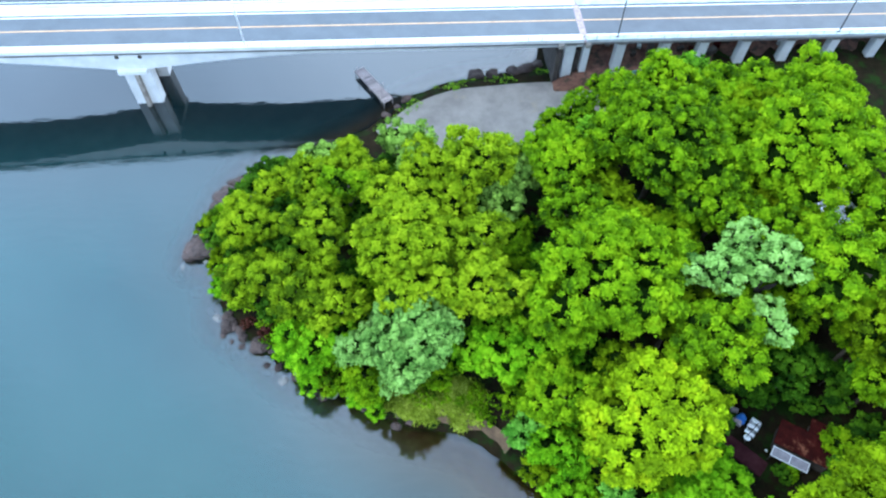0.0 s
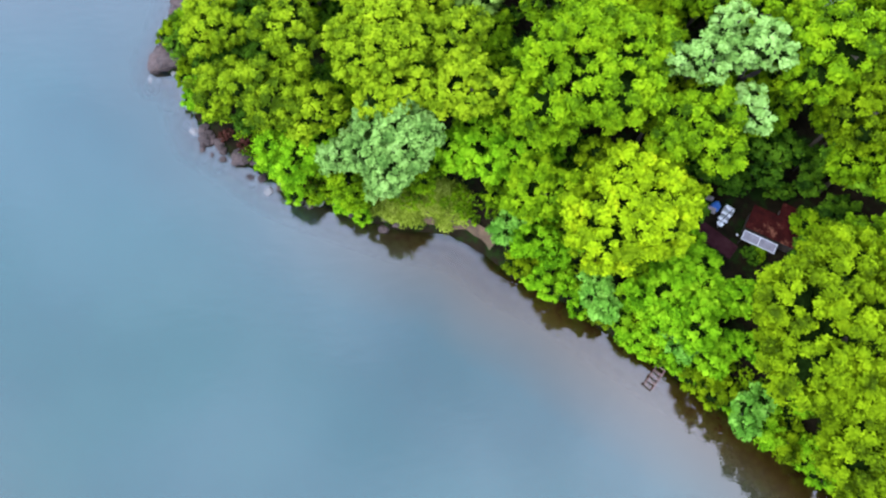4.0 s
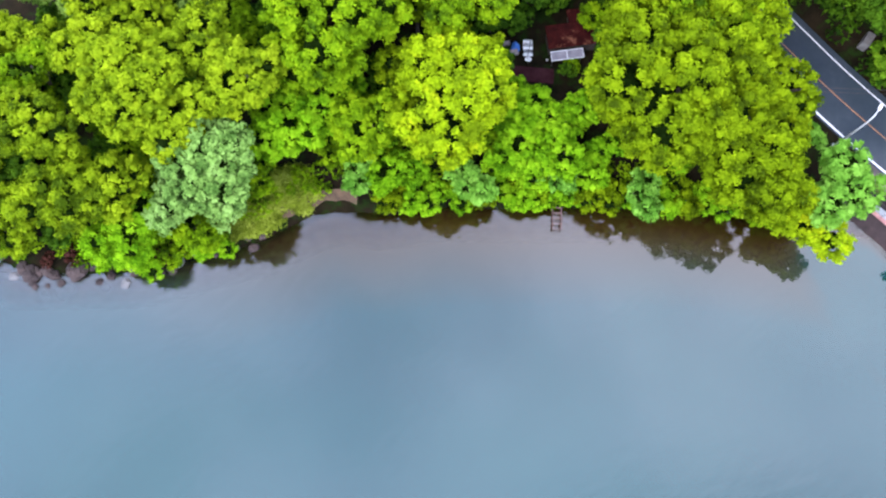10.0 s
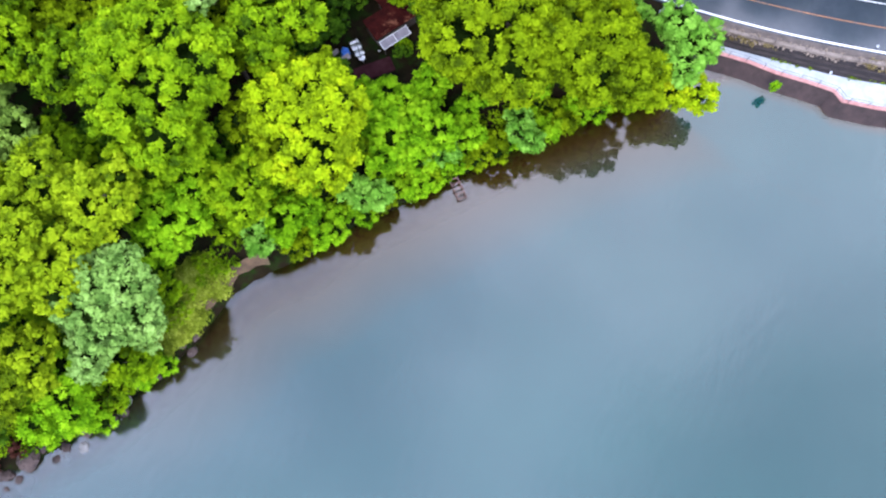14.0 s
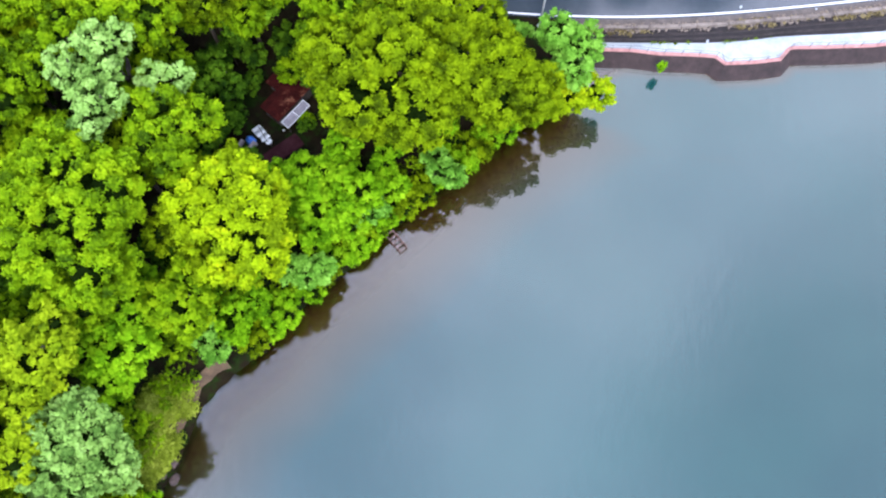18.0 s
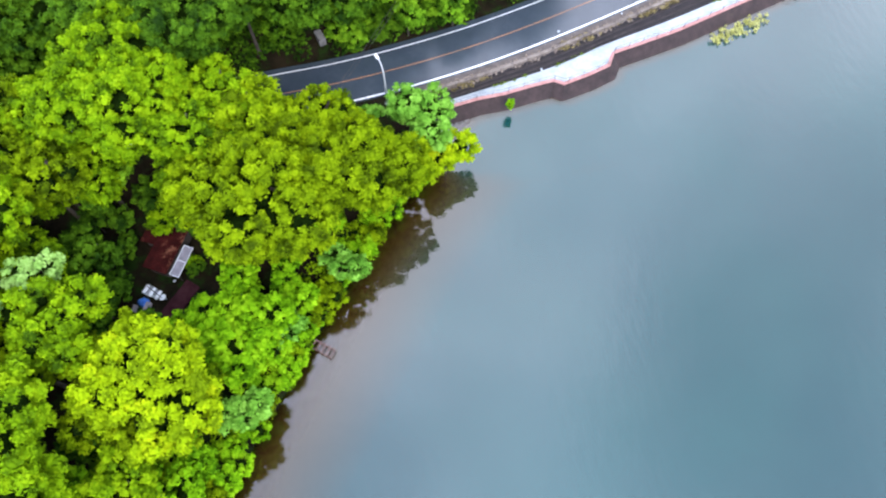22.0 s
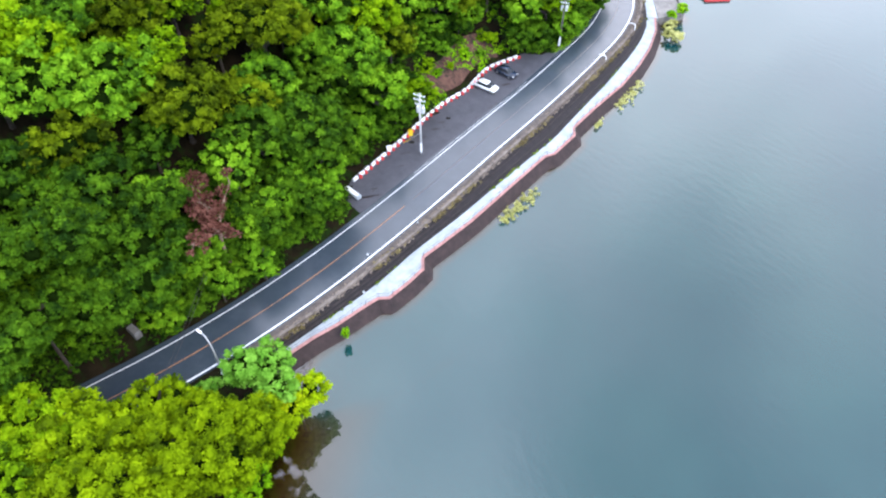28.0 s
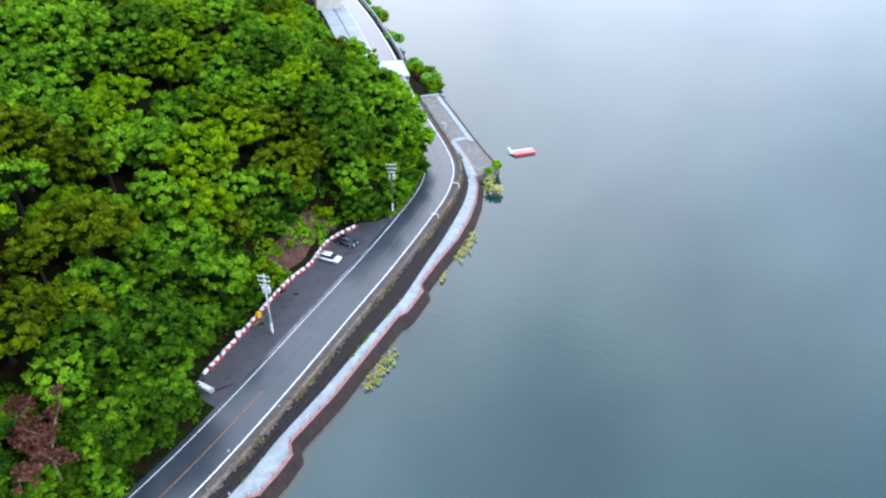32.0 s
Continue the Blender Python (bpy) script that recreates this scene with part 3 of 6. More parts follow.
    fres.inputs["IOR"].default_value = 2.02
    l.new(bump.outputs["Normal"], fres.inputs["Normal"])
    skin = n.new("ShaderNodeMixShader")
    l.new(fres.outputs[0], skin.inputs[0])
    l.new(inner.outputs[0], skin.inputs[1])
    l.new(gloss.outputs[0], skin.inputs[2])
    l.new(skin.outputs[0], out.inputs["Surface"])
    return m


def still(x, y):
    d, _ = line_distance(x, y, LAND)
    return np.zeros(x.shape), np.where(inside(x, y, LAND_POLY), d, -d * (1 + 5 * smooth01((x - 39) / 6) * smooth01((-7 - y) / 6)))


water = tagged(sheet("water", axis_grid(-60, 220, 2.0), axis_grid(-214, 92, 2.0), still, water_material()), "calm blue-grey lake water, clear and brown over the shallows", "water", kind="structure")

# ---- road along the lake ----
road = thing("road", (0, 0, 0), label="two-lane asphalt lakeside road with worn paint", category="road", kind="structure")
strip("carriageway", ROAD, -3.5, 3.9, 2.7, ROAD_Z, ASPHALT, road)
strip("edge_line", ROAD, -3.27, -3.05, ROAD_Z - 0.02, ROAD_Z + 0.006, PAINT_WHITE, road, "solid white edge line")
strip("edge_line", ROAD, 3.02, 3.16, ROAD_Z - 0.02, ROAD_Z + 0.006, PAINT_WHITE, road, "solid white edge line")
strip("centre_line", ROAD[(ROAD[:, 1] <= -39) & (ROAD[:, 0] < 100)], -0.05, 0.05, ROAD_Z - 0.02, ROAD_Z + 0.005, PAINT_FADED, road, "faded centre line")
strip("centre_line", ROAD[ROAD[:, 1] > -40], -0.06, 0.06, ROAD_Z - 0.02, ROAD_Z + 0.006, PAINT_ORANGE, road, "worn orange centre line")

def match(line, other):
    """For each place of line, the nearest of other."""
    return np.array([other[np.argmin(((other - p) ** 2).sum(1))] for p in line])


RUN = ROAD[(ROAD[:, 1] < -7) & (ROAD[:, 0] < 117)]
verge = thing("roadside_bank", (0, 0, 0), label="gritty shoulder and dark bank between road and lakeside walk", category="bank", kind="structure")
strip("shoulder", RUN, -4.5, -3.5, 2.5, ROAD_Z - 0.03, SHOULDER, verge)
WALK_IN = spline([(50.0, -6), (50.9, -12.9), (52.1, -21.5), (53.0, -27), (54.9, -34.6), (57, -45), (59.6, -55.8), (62.3, -67.6), (65.4, -77), (69.2, -88), (73.4, -98.6), (76.8, -105.1), (80.7, -110.2), (86.8, -115.7), (92.4, -119.8), (95, -121.7), (104, -127.4), (114, -134.5)])
count = 150
top_in, low_in = resample(shifted(RUN, -4.95), count), resample(WALK_IN, count)
near_out = match(low_in, polyline(WALK_OUT, 0.25))
low_in = low_in + (near_out - low_in) * np.where(low_in[:, 1:] > -108, 0.06, 0.0)
loft("slope", [at_z(top_in, 3.1), at_z(low_in, WALK_Z - 0.02), at_z(low_in, 0.3), at_z(top_in, 0.3)], BANK, verge, "dark concrete slope")

walkway = thing("lakeside_walk", (0, 0, 0), label="pale concrete lakeside walk with a pink coping over a brown wall", category="walkway", kind="structure")
fine_out = polyline(WALK_OUT, 0.25)
fine_in = match(fine_out, polyline(WALK_IN, 0.25))
fine_in = fine_in + (fine_out - fine_in) * 0.03
loft("slab", [at_z(fine_in, WALK_Z), at_z(shifted(fine_out, 0.8), WALK_Z), at_z(shifted(fine_out, 0.8), 0.2), at_z(fine_in, 0.2)], CONCRETE, walkway)
loft("coping", [at_z(shifted(fine_out, 0.86), WALK_Z + 0.1), at_z(shifted(fine_out, 0.46), WALK_Z + 0.1), at_z(shifted(fine_out, 0.46), WALK_Z - 0.03), at_z(shifted(fine_out, 0.86), WALK_Z - 0.03)], PINK, walkway, "weathered pink coping")
loft("retaining_wall", [at_z(shifted(fine_out, 0.78), WALK_Z - 0.05), at_z(shifted(fine_out, 0.52), WALK_Z - 0.05), at_z(shifted(fine_out, -0.75), 0.0), at_z(shifted(fine_out, -0.95), -4.0), at_z(shifted(fine_out, 0.27), -4.0)], WALL_BROWN, walkway, "brown water-stained retaining wall")


# railing on the coping
rail = thing("railing", (0, 0, WALK_Z + 0.1), label="thin grey metal railing along the lakeside walk", category="railing")
rail_line = shifted(fine_out, 0.62)
length = np.r_[0, np.cumsum(np.linalg.norm(np.diff(rail_line, axis=0), axis=1))]
post_me = bpy.data.meshes.new("post")
tube([(0, 0, 0), (0, 0, 1.0)], 0.035, 6).to_mesh(post_me)
POST_GREY = surface("railing_paint", (0.06, 0.06, 0.065), (0.13, 0.13, 0.14), 2.0, 0.5, 0.05, 12.0)
for s in np.arange(4, length[-1], 2.1):
    p = link("post", post_me, POST_GREY, rail)
    p.location = (np.interp(s, length, rail_line[:, 0]), np.interp(s, length, rail_line[:, 1]), 0)
for zr in (0.5, 0.98):
    part("rail", tube([(x, y, zr) for x, y in rail_line[12:]], 0.022, 5), POST_GREY, rail)


# ---- bridge ----
def bridge():
    b = thing("bridge", (0, 78.3, 0), math.atan(0.0605), "white haunched girder road bridge over the lake", "bridge", kind="structure")
    b.scale = (0.983, 0.983, 1.0)
    b.matrix_basis = b.matrix_basis @ Matrix.Rotation(math.atan(0.029), 4, "Y")
    xs_ = np.r_[np.arange(-260, 20.1, 2.0), 20.3]

    def depth(x):
        near = np.abs(((x + 45.2 + 45) % 90) - 45)
        return 0.75 + 2.5 * np.clip(1 - near / 27, 0, 1) ** 1.5

    def beam(name, x0, x1, y0, y1, z0, z1, mat, label=""):
        return part(name, box(x1 - x0, y1 - y0, z1 - z0, ((x0 + x1) / 2, (y0 + y1) / 2, z0)), mat, b, label)

    under = DECK_Z - 0.3 - depth(xs_)
    n = len(xs_)
    girder = [np.c_[xs_, np.full(n, y), z] for y, z in ((0.25, np.full(n, DECK_Z - 0.3)), (9.9, np.full(n, DECK_Z - 0.3)), (9.3, under), (0.35, under))]
    loft("girder", girder, BRIDGE_WHITE, b, "white haunched box girder")
    for a, z, road_mat, tag in ((-260, 20.2, BRIDGE_ROAD, "pale asphalt"), (20.6, 140, ASPHALT, "darker asphalt of the approach")):
        beam("deck", a, z, 0, 10.6, DECK_Z - 0.3, DECK_Z, BRIDGE_WHITE if a < 0 else GREY_CONCRETE)
        beam("carriageway", a, z, 1.3, 8.4, DECK_Z, DECK_Z + 0.05, road_mat if a < 0 else APPROACH, tag)
        beam("sidewalk", a, z, 0.4, 1.3, DECK_Z, DECK_Z + 0.2, BRIDGE_WHITE if a < 0 else CONCRETE)
        beam("sidewalk", a, z, 8.4, 10.2, DECK_Z, DECK_Z + 0.2, BRIDGE_WHITE if a < 0 else CONCRETE)
        for y in (0.0, 10.2):
            beam("parapet", a, z, y, y + 0.4, DECK_Z, DECK_Z + 0.42, BRIDGE_WHITE if a < 0 else CONCRETE)
        beam("edge_line", a, z, 1.5, 1.72, DECK_Z + 0.03, DECK_Z + 0.056, PAINT_WHITE)
        beam("edge_line", a, z, 7.9, 8.12, DECK_Z + 0.03, DECK_Z + 0.056, PAINT_WHITE)
        beam("centre_line", a, z, 4.85, 5.1, DECK_Z + 0.03, DECK_Z + 0.056, PAINT_PALE)
        for y in (0.2, 10.4):
            part("rail", tube([(a + 0.2, y, DECK_Z + 0.95), (z - 0.2, y, DECK_Z + 0.95)], 0.06, 6), STEEL, b)
        # dark strip that stands in for the shadow gap below the deck edge
        beam("shadow_strip", a, z, -0.06, 0.0, DECK_Z - 0.36, DECK_Z - 0.1, POST_GREY, "dark grey strip painted in as the shadow line under the parapet")
    baluster = bpy.data.meshes.new("baluster")
    tube([(0, 0, DECK_Z + 0.4), (0, 0, DECK_Z + 1.05)], 0.04, 6).to_mesh(baluster)
    for x in np.arange(-100, 74, 2.0):
        for y in (0.2, 10.4):
            link("baluster", baluster, POST_GREY, b).location = (x, y, 0)
    beam("expansion_joint", 19.9, 20.9, 0.1, 10.5, DECK_Z - 0.2, DECK_Z + 0.07, JOINT, "rusty expansion joint across the deck")
    for x in (-46.6, -43.4):
        hole = bmesh.new()
        tube([(x - 0.0, 0.16, DECK_Z - 0.95), (x - 0.0, 0.4, DECK_Z - 0.95)], 0.3, 12, hole)
        part("drain", hole, DARK, b, "round drain opening in the girder")
    for xp in (-45.2, -135.2, -225.2):
        pier = part("pier", box(4.2, 10.2, 0.8, (xp, 4.9, 5.5), 0.1), BRIDGE_WHITE, b, "white concrete bridge pier with battered legs")
        for y0, y1, lean in ((1.5, 3.6, -0.7), (7.2, 9.4, 0.4)):
            for dx in (-1.02, 1.02):
                leg = box(1.7, y1 - y0, 12.6, (xp + dx, (y0 + y1) / 2, -7.0), 0.1)
                for v in leg.verts:
                    if v.co.z > 3:
                        front = v.co.y < (y0 + y1) / 2
                        v.co.y += lean * (1.0 if front == (lean > 0) else 0.3)
                        v.co.x += 0.2 * (1 if v.co.x > xp + dx else -1) * (1 if (v.co.x > xp + dx) == (dx > 0) else 0)
                part("leg", leg, BRIDGE_WHITE, pier)
        part("infill", box(0.6, 8.6, 12.0, (xp, 4.9, -7.0), 0.05), STAINED, pier, "grey-brown stained recess between the legs")
        part("bearing", box(3.4, 7.0, 0.5, (xp, 4.9, 6.0), 0.05), GREY_CONCRETE, pier, "grey bearing blocks")
    for xp, w in ((18.6, 1.6), (21.1, 1.0), (26.2, 1.4), (33.0, 1.4), (38.8, 1.4), (45.2, 1.4), (52, 1.4), (59, 1.4), (66, 1.4), (73, 1.4)):
        for y in (1.2, 7.6):
            part("column", box(w, 1.3, DECK_Z - 0.9 - 0.6, (xp, y, 0.6), 0.08), BRIDGE_WHITE, b, "pale approach column")
        part("crossbeam", box(w + 0.1, 9.4, 0.6, (xp, 5.0, DECK_Z - 0.9), 0.05), GREY_CONCRETE, b)
    # two slabs whose dark colour stands in for shade under the deck
    part("abutment", box(0.8, 10.0, 6.4, (17.0, 5.2, 1.0), 0.05), DARK, b, "abutment wall with the deck's shade put into its dark colour")
    part("abutment", box(0.6, 9.0, 6.0, (20.0, 5.6, 1.0), 0.05), DARK, b, "dark slab standing in for the shaded gap between the columns")
    for x in (16.9, 20.9):
        part("spall", box(0.9, 0.5, 0.9, (x, -0.2, DECK_Z - 0.9), 0.15), GREY_CONCRETE, b, "broken stained concrete at the joint")
    return b


APPROACH = surface("approach_asphalt", (0.05, 0.058, 0.072), (0.075, 0.086, 0.104), 0.25, 0.55, 0.08, 30.0, spots=(0.056, 0.066, 0.085), spot_scale=0.12, spot_at=0.57)
bridge()
earth = thing("viaduct_bank", (0, 0, 0), label="brown earth bank under the approach viaduct", category="bank", kind="structure")
ux = np.arange(16.5, 80, 2.0)
un = len(ux)
lift = 1.3 * smooth01((ux - 16) / 5)
loft("surface", [np.c_[ux, np.full(un, y) + 0.05 * ux, z + (lift if z > 1.4 else 0) + w * np.sin(ux * 1.7 + y)] for y, z, w in ((76.6, 1.2, 0.03), (77.8, 1.5, 0.1), (83, 1.9, 0.15), (88, 3.0, 0.2), (94, 4.6, 0.2), (100, 5.6, 0.2), (100, -1, 0), (76.6, -1, 0))], EARTH_RED, earth)
fence = thing("mesh_fence", (24.0, 79.2, 2.85), math.atan(0.05), "teal mesh fence under the viaduct", "fence")
for k in (0, 1, 2, 4, 5, 7):
    part("panel", box(2.3, 0.05, 0.7, (1.2 + k * 2.4, 0, 0.1), 0.01), TEAL, fence)
    part("post", box(0.08, 0.08, 1.15, (k * 2.4, 0, -0.1)), POST_GREY, fence)
rb_ = random.Random(9)
for k in range(14):
    x = rb_.uniform(22, 56)
    s = rb_.uniform(0.5, 1.1)
    bx = thing("storage_box", (x, rb_.uniform(81.5, 86) + 0.05 * x, 3.2), rb_.uniform(0, 1.5), "dusty storage box stacked under the approach viaduct", "box", "boxes under the viaduct")
    m_ = (RUST, GREY_CONCRETE, DARK, WALL_BROWN, CONCRETE)[k % 5]
    part("body", box(s * 1.8, s, s * 0.9, (0, 0, 0), 0.04), m_, bx)
    part("lid", box(s * 1.86, s * 1.06, 0.08, (0, 0, s * 0.9), 0.02), m_, bx)


def street_lamp(at, turn, height, arm, label, mat=STEEL):
    t = thing("street_lamp", at, turn, label, "street lamp", "street lamps")
    pts = [(0, 0, 0), (0.0, 0, height * 0.6), (0.12 * arm, 0, height * 0.82), (0.45 * arm, 0, height * 0.96), (arm, 0, height)]
    part("pole", tube(pts, [0.115, 0.095, 0.08, 0.07, 0.055], 10), mat, t, smooth=True)
    part("base_plate", box(0.42, 0.42, 0.06, (0, 0, 0), 0.01), mat, t)
    part("lamp_head", box(0.75, 0.32, 0.16, (arm + 0.25, 0, height - 0.06), 0.05), WHITE_PLASTIC, t, "white lamp head")
    return t


street_lamp((51.0, -4.9, ROAD_Z - 0.08), radians(20), 7.4, 1.1, "white curved street lamp beside the lakeside road")
for x in (-27.7, 25.0, 57.8):
    street_lamp((x, 78.3 + 0.0605 * x + 0.7, DECK_Z + 0.2 - 0.029 * x), radians(92), 8.5, 1.5, "slim grey street lamp on the bridge sidewalk", STEEL if x < 0 else POST_GREY)


# ---- trees ----
ICO = bmesh.new()
bmesh.ops.create_icosphere(ICO, subdivisions=1, radius=1.0)
ICO_V = np.array([v.co[:] for v in ICO.verts])
ICO_F = np.array([[v.index for v in f.verts] for f in ICO.faces])
ICO.free()


def leaf_cards(rng, centre, radius, per_m2, leaf, spread=0.5, low=-0.45, squash=0.8, shell=(0.62, 1.3), up=0.5):
    """Pointed leaf sprays on the outside of round clumps: vertices (3 each)."""
    counts = np.maximum(6, (per_m2 * 4 * math.pi * radius**2 * 0.68).astype(int))
    who = np.repeat(np.arange(len(radius)), counts)
    d = rng.normal(size=(len(who), 3))
    d[:, 2] = np.abs(d[:, 2]) * np.where(rng.random(len(who)) < 0.78, 1, low)
    d /= np.linalg.norm(d, axis=1)[:, None]
    pos = centre[who] + d * (radius[who] * rng.uniform(*shell, len(who)))[:, None] * (1, 1, squash)
    nrm = d * 0.7 + (0, 0, up) + rng.normal(size=d.shape) * spread
    nrm /= np.linalg.norm(nrm, axis=1)[:, None]
    t = np.cross(nrm, rng.normal(size=d.shape))
    t /= np.linalg.norm(t, axis=1)[:, None]
    b = np.cross(nrm, t)
    size = rng.uniform(0.65, 1.25, (len(who), 1))
    a, w = t * leaf * size * 0.56, b * leaf * 0.42 * size
    buried = np.zeros(len(who), bool)
    if len(radius) < 900:
        for j in range(len(radius)):
            off = (pos - centre[j]) / (1, 1, squash)
            buried |= (who != j) & ((off**2).sum(1) < (0.8 * radius[j]) ** 2)
    pos, a, w, nrm = pos[~buried], a[~buried], w[~buried], nrm[~buried]
    v = np.stack([pos - a + w, pos - a - w, pos + a - nrm * leaf * 0.12], 1)
    return v.reshape(-1, 3)


def spray_mesh(name, v):
    """Loose leaf sprays as one mesh, every few dozen of them with a shade of their own."""
    me = np_mesh(name, v, np.arange(len(v)).reshape(-1, 3))
    shade = np.random.default_rng(len(v)).random(len(v) // 120 + 1).repeat(40)[:len(v) // 3]
    me.attributes.new("tuft", "FLOAT", "FACE").data.foreach_set("value", shade.astype(np.float32))
    return me


def crown_mesh(name, R, seed, squash=0.72, clump=1.0, leaf=0.36, per_m2=12.5, lobes=None, open_=0.04, low=0.42, fill=5.4, loose=0.36):
    """A crown of rounded boughs, each set with domed tufts of small leaves that leave dark gaps between them."""
    rng = np.random.default_rng(seed)
    k = lobes or max(3, int(R * 1.15))
    ang = np.arange(k) * 2.399963 + rng.uniform(0, 6.28)
    rad = R * 0.68 * np.sqrt((np.arange(k) + 0.35) / k) * rng.uniform(0.86, 1.12, k)
    lr = R * rng.uniform(0.29, 0.44, k) * (1.0 if k > 4 else 1.25)
    rad[0], lr[0] = 0.08 * R, 0.46 * R
    lc = np.stack([rad * np.cos(ang), rad * np.sin(ang), (R * squash - lr) * np.sqrt(np.clip(1 - (rad / R) ** 2, 0.05, 1)) * rng.uniform(0.55, 1.12, k)], 1)
    centres, sizes = [], []
    for i in range(k):
        n = max(7, int(fill * (lr[i] / clump) ** 2))
        j = np.arange(n) + 0.5
        phi = np.arccos(1 - 2 * j / n)
        th = j * 2.399963 + rng.uniform(0, 6.28)
        p = np.stack([np.sin(phi) * np.cos(th), np.sin(phi) * np.sin(th), np.cos(phi) * 0.85], 1)
        p = lc[i] + p * lr[i] * rng.uniform(0.82, 1.14, (n, 1)) + rng.normal(size=(n, 3)) * clump * 0.2
        hidden = np.zeros(n, bool)
        for q in range(k):
            if q != i:
                hidden |= np.linalg.norm((p - lc[q]) / (1, 1, 0.85), axis=1) < lr[q] * 0.9
        keep = ~hidden & (p[:, 2] > -low * R * squash) & (rng.random(n) > open_)
        centres.append(p[keep])
        sizes.append(clump * rng.uniform(0.42, 1.04, keep.sum()))
    c, s = np.concatenate(centres), np.concatenate(sizes)
    leaves = leaf_cards(rng, c, s, per_m2, leaf, loose, squash=0.78, shell=(0.8, 1.14), up=0.3)
    nl = len(leaves) // 3
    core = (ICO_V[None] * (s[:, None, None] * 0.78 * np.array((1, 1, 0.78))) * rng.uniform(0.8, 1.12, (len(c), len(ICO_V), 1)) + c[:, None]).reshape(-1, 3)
    # blobs inside the boughs, in the near-black shade colour
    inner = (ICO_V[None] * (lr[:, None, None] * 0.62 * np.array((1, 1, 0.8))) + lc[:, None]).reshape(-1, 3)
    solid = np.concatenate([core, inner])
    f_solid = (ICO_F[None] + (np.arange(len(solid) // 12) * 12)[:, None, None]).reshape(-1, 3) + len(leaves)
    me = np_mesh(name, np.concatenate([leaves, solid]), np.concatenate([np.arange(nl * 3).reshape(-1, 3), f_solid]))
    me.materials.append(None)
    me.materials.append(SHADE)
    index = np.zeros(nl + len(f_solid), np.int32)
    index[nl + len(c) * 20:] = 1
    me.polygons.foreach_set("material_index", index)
    # each tuft's own shade, drawn by lot
    lot = rng.random(len(c))
    near = np.empty(nl, np.int32)
    mid = leaves.reshape(-1, 3, 3).mean(1)
    for a in range(0, nl, 2000):
        near[a:a + 2000] = np.argmin(((mid[a:a + 2000, None] - c[None]) ** 2).sum(2), 1)
    shade = np.concatenate([lot[near], np.repeat(lot, 20), np.zeros(len(f_solid) - 20 * len(c))])
    me.attributes.new("tuft", "FLOAT", "FACE").data.foreach_set("value", shade.astype(np.float32))
    return me


def trunk_mesh(seed):
    """A tapered trunk one metre tall with five limbs, stretched to each tree."""
    rng = random.Random(seed)
    bm = tube([(0, 0, -0.05), (0.01, 0, 0.1), (0.03 * rng.uniform(-1, 1), 0.03, 0.5), (0.02, 0.05 * rng.uniform(-1, 1), 0.98)], [0.34, 0.24, 0.19, 0.09], 9)
    for k in range(5):
        a = k * 1.26 + rng.uniform(-0.3, 0.3)
        z = 0.5 + 0.08 * k
        c, s = math.cos(a), math.sin(a)
        tube([(0.02, 0.02, z), (0.8 * c, 0.8 * s, z + 0.14), (1.9 * c, 1.9 * s, z + 0.24 + rng.uniform(0, 0.1))], [0.12, 0.08, 0.03], 6, bm)
    me = bpy.data.meshes.new("trunk")
    bm.to_mesh(me)
    bm.free()
    me.materials.append(BARK)
    return me


TRUNKS = [trunk_mesh(k) for k in range(4)]
CROWNS = {}
for R, seed, opts in (
        (1.6, 1, dict(clump=0.5, leaf=0.28, per_m2=20)), (2.4, 2, dict(clump=0.66, leaf=0.32, per_m2=15)), (2.5, 3, dict(clump=0.62, leaf=0.32, per_m2=15)),
        (3.4, 4, dict(clump=0.72)), (3.5, 5, dict(clump=0.66)), (4.3, 6, dict(clump=0.82)), (4.4, 7, dict(clump=0.74)), (5.2, 8, dict(clump=0.88)), (5.4, 9, dict(clump=0.95)),
        (6.6, 10, dict(clump=0.88)), (6.7, 11, dict(clump=0.98)), (5.3, 15, dict(clump=0.75, fill=6.4, squash=0.8, lobes=9)), (6.4, 14, dict(clump=0.85, fill=6.6, squash=0.85, lobes=11)), (8.3, 12, dict(clump=1.0)), (8.4, 13, dict(clump=0.92))):
    CROWNS[R, "near"] = crown_mesh("crown", R, seed, **opts)
for R, seed in ((4.2, 21), (5.0, 22), (5.8, 23), (6.6, 24), (7.4, 25), (6.2, 26)):
    CROWNS[R, "far"] = crown_mesh("crown", R, seed, squash=1.25, clump=1.0, leaf=0.5, per_m2=6.6, low=0.8, loose=0.42, fill=4.4)
LEAFY = {"fresh": "pale yellow-green", "sage": "dull sage green", "green": "fresh green", "deep": "deep green", "fern": "mid green", "moss": "dull olive green", "olive": "olive green", "yellow": "bright yellow-green", "silver": "pale silvery green", "lime": "vivid green", "mint": "soft mint green", "reed": "pale straw green", "dead": "brown withered"}
STANDING = []


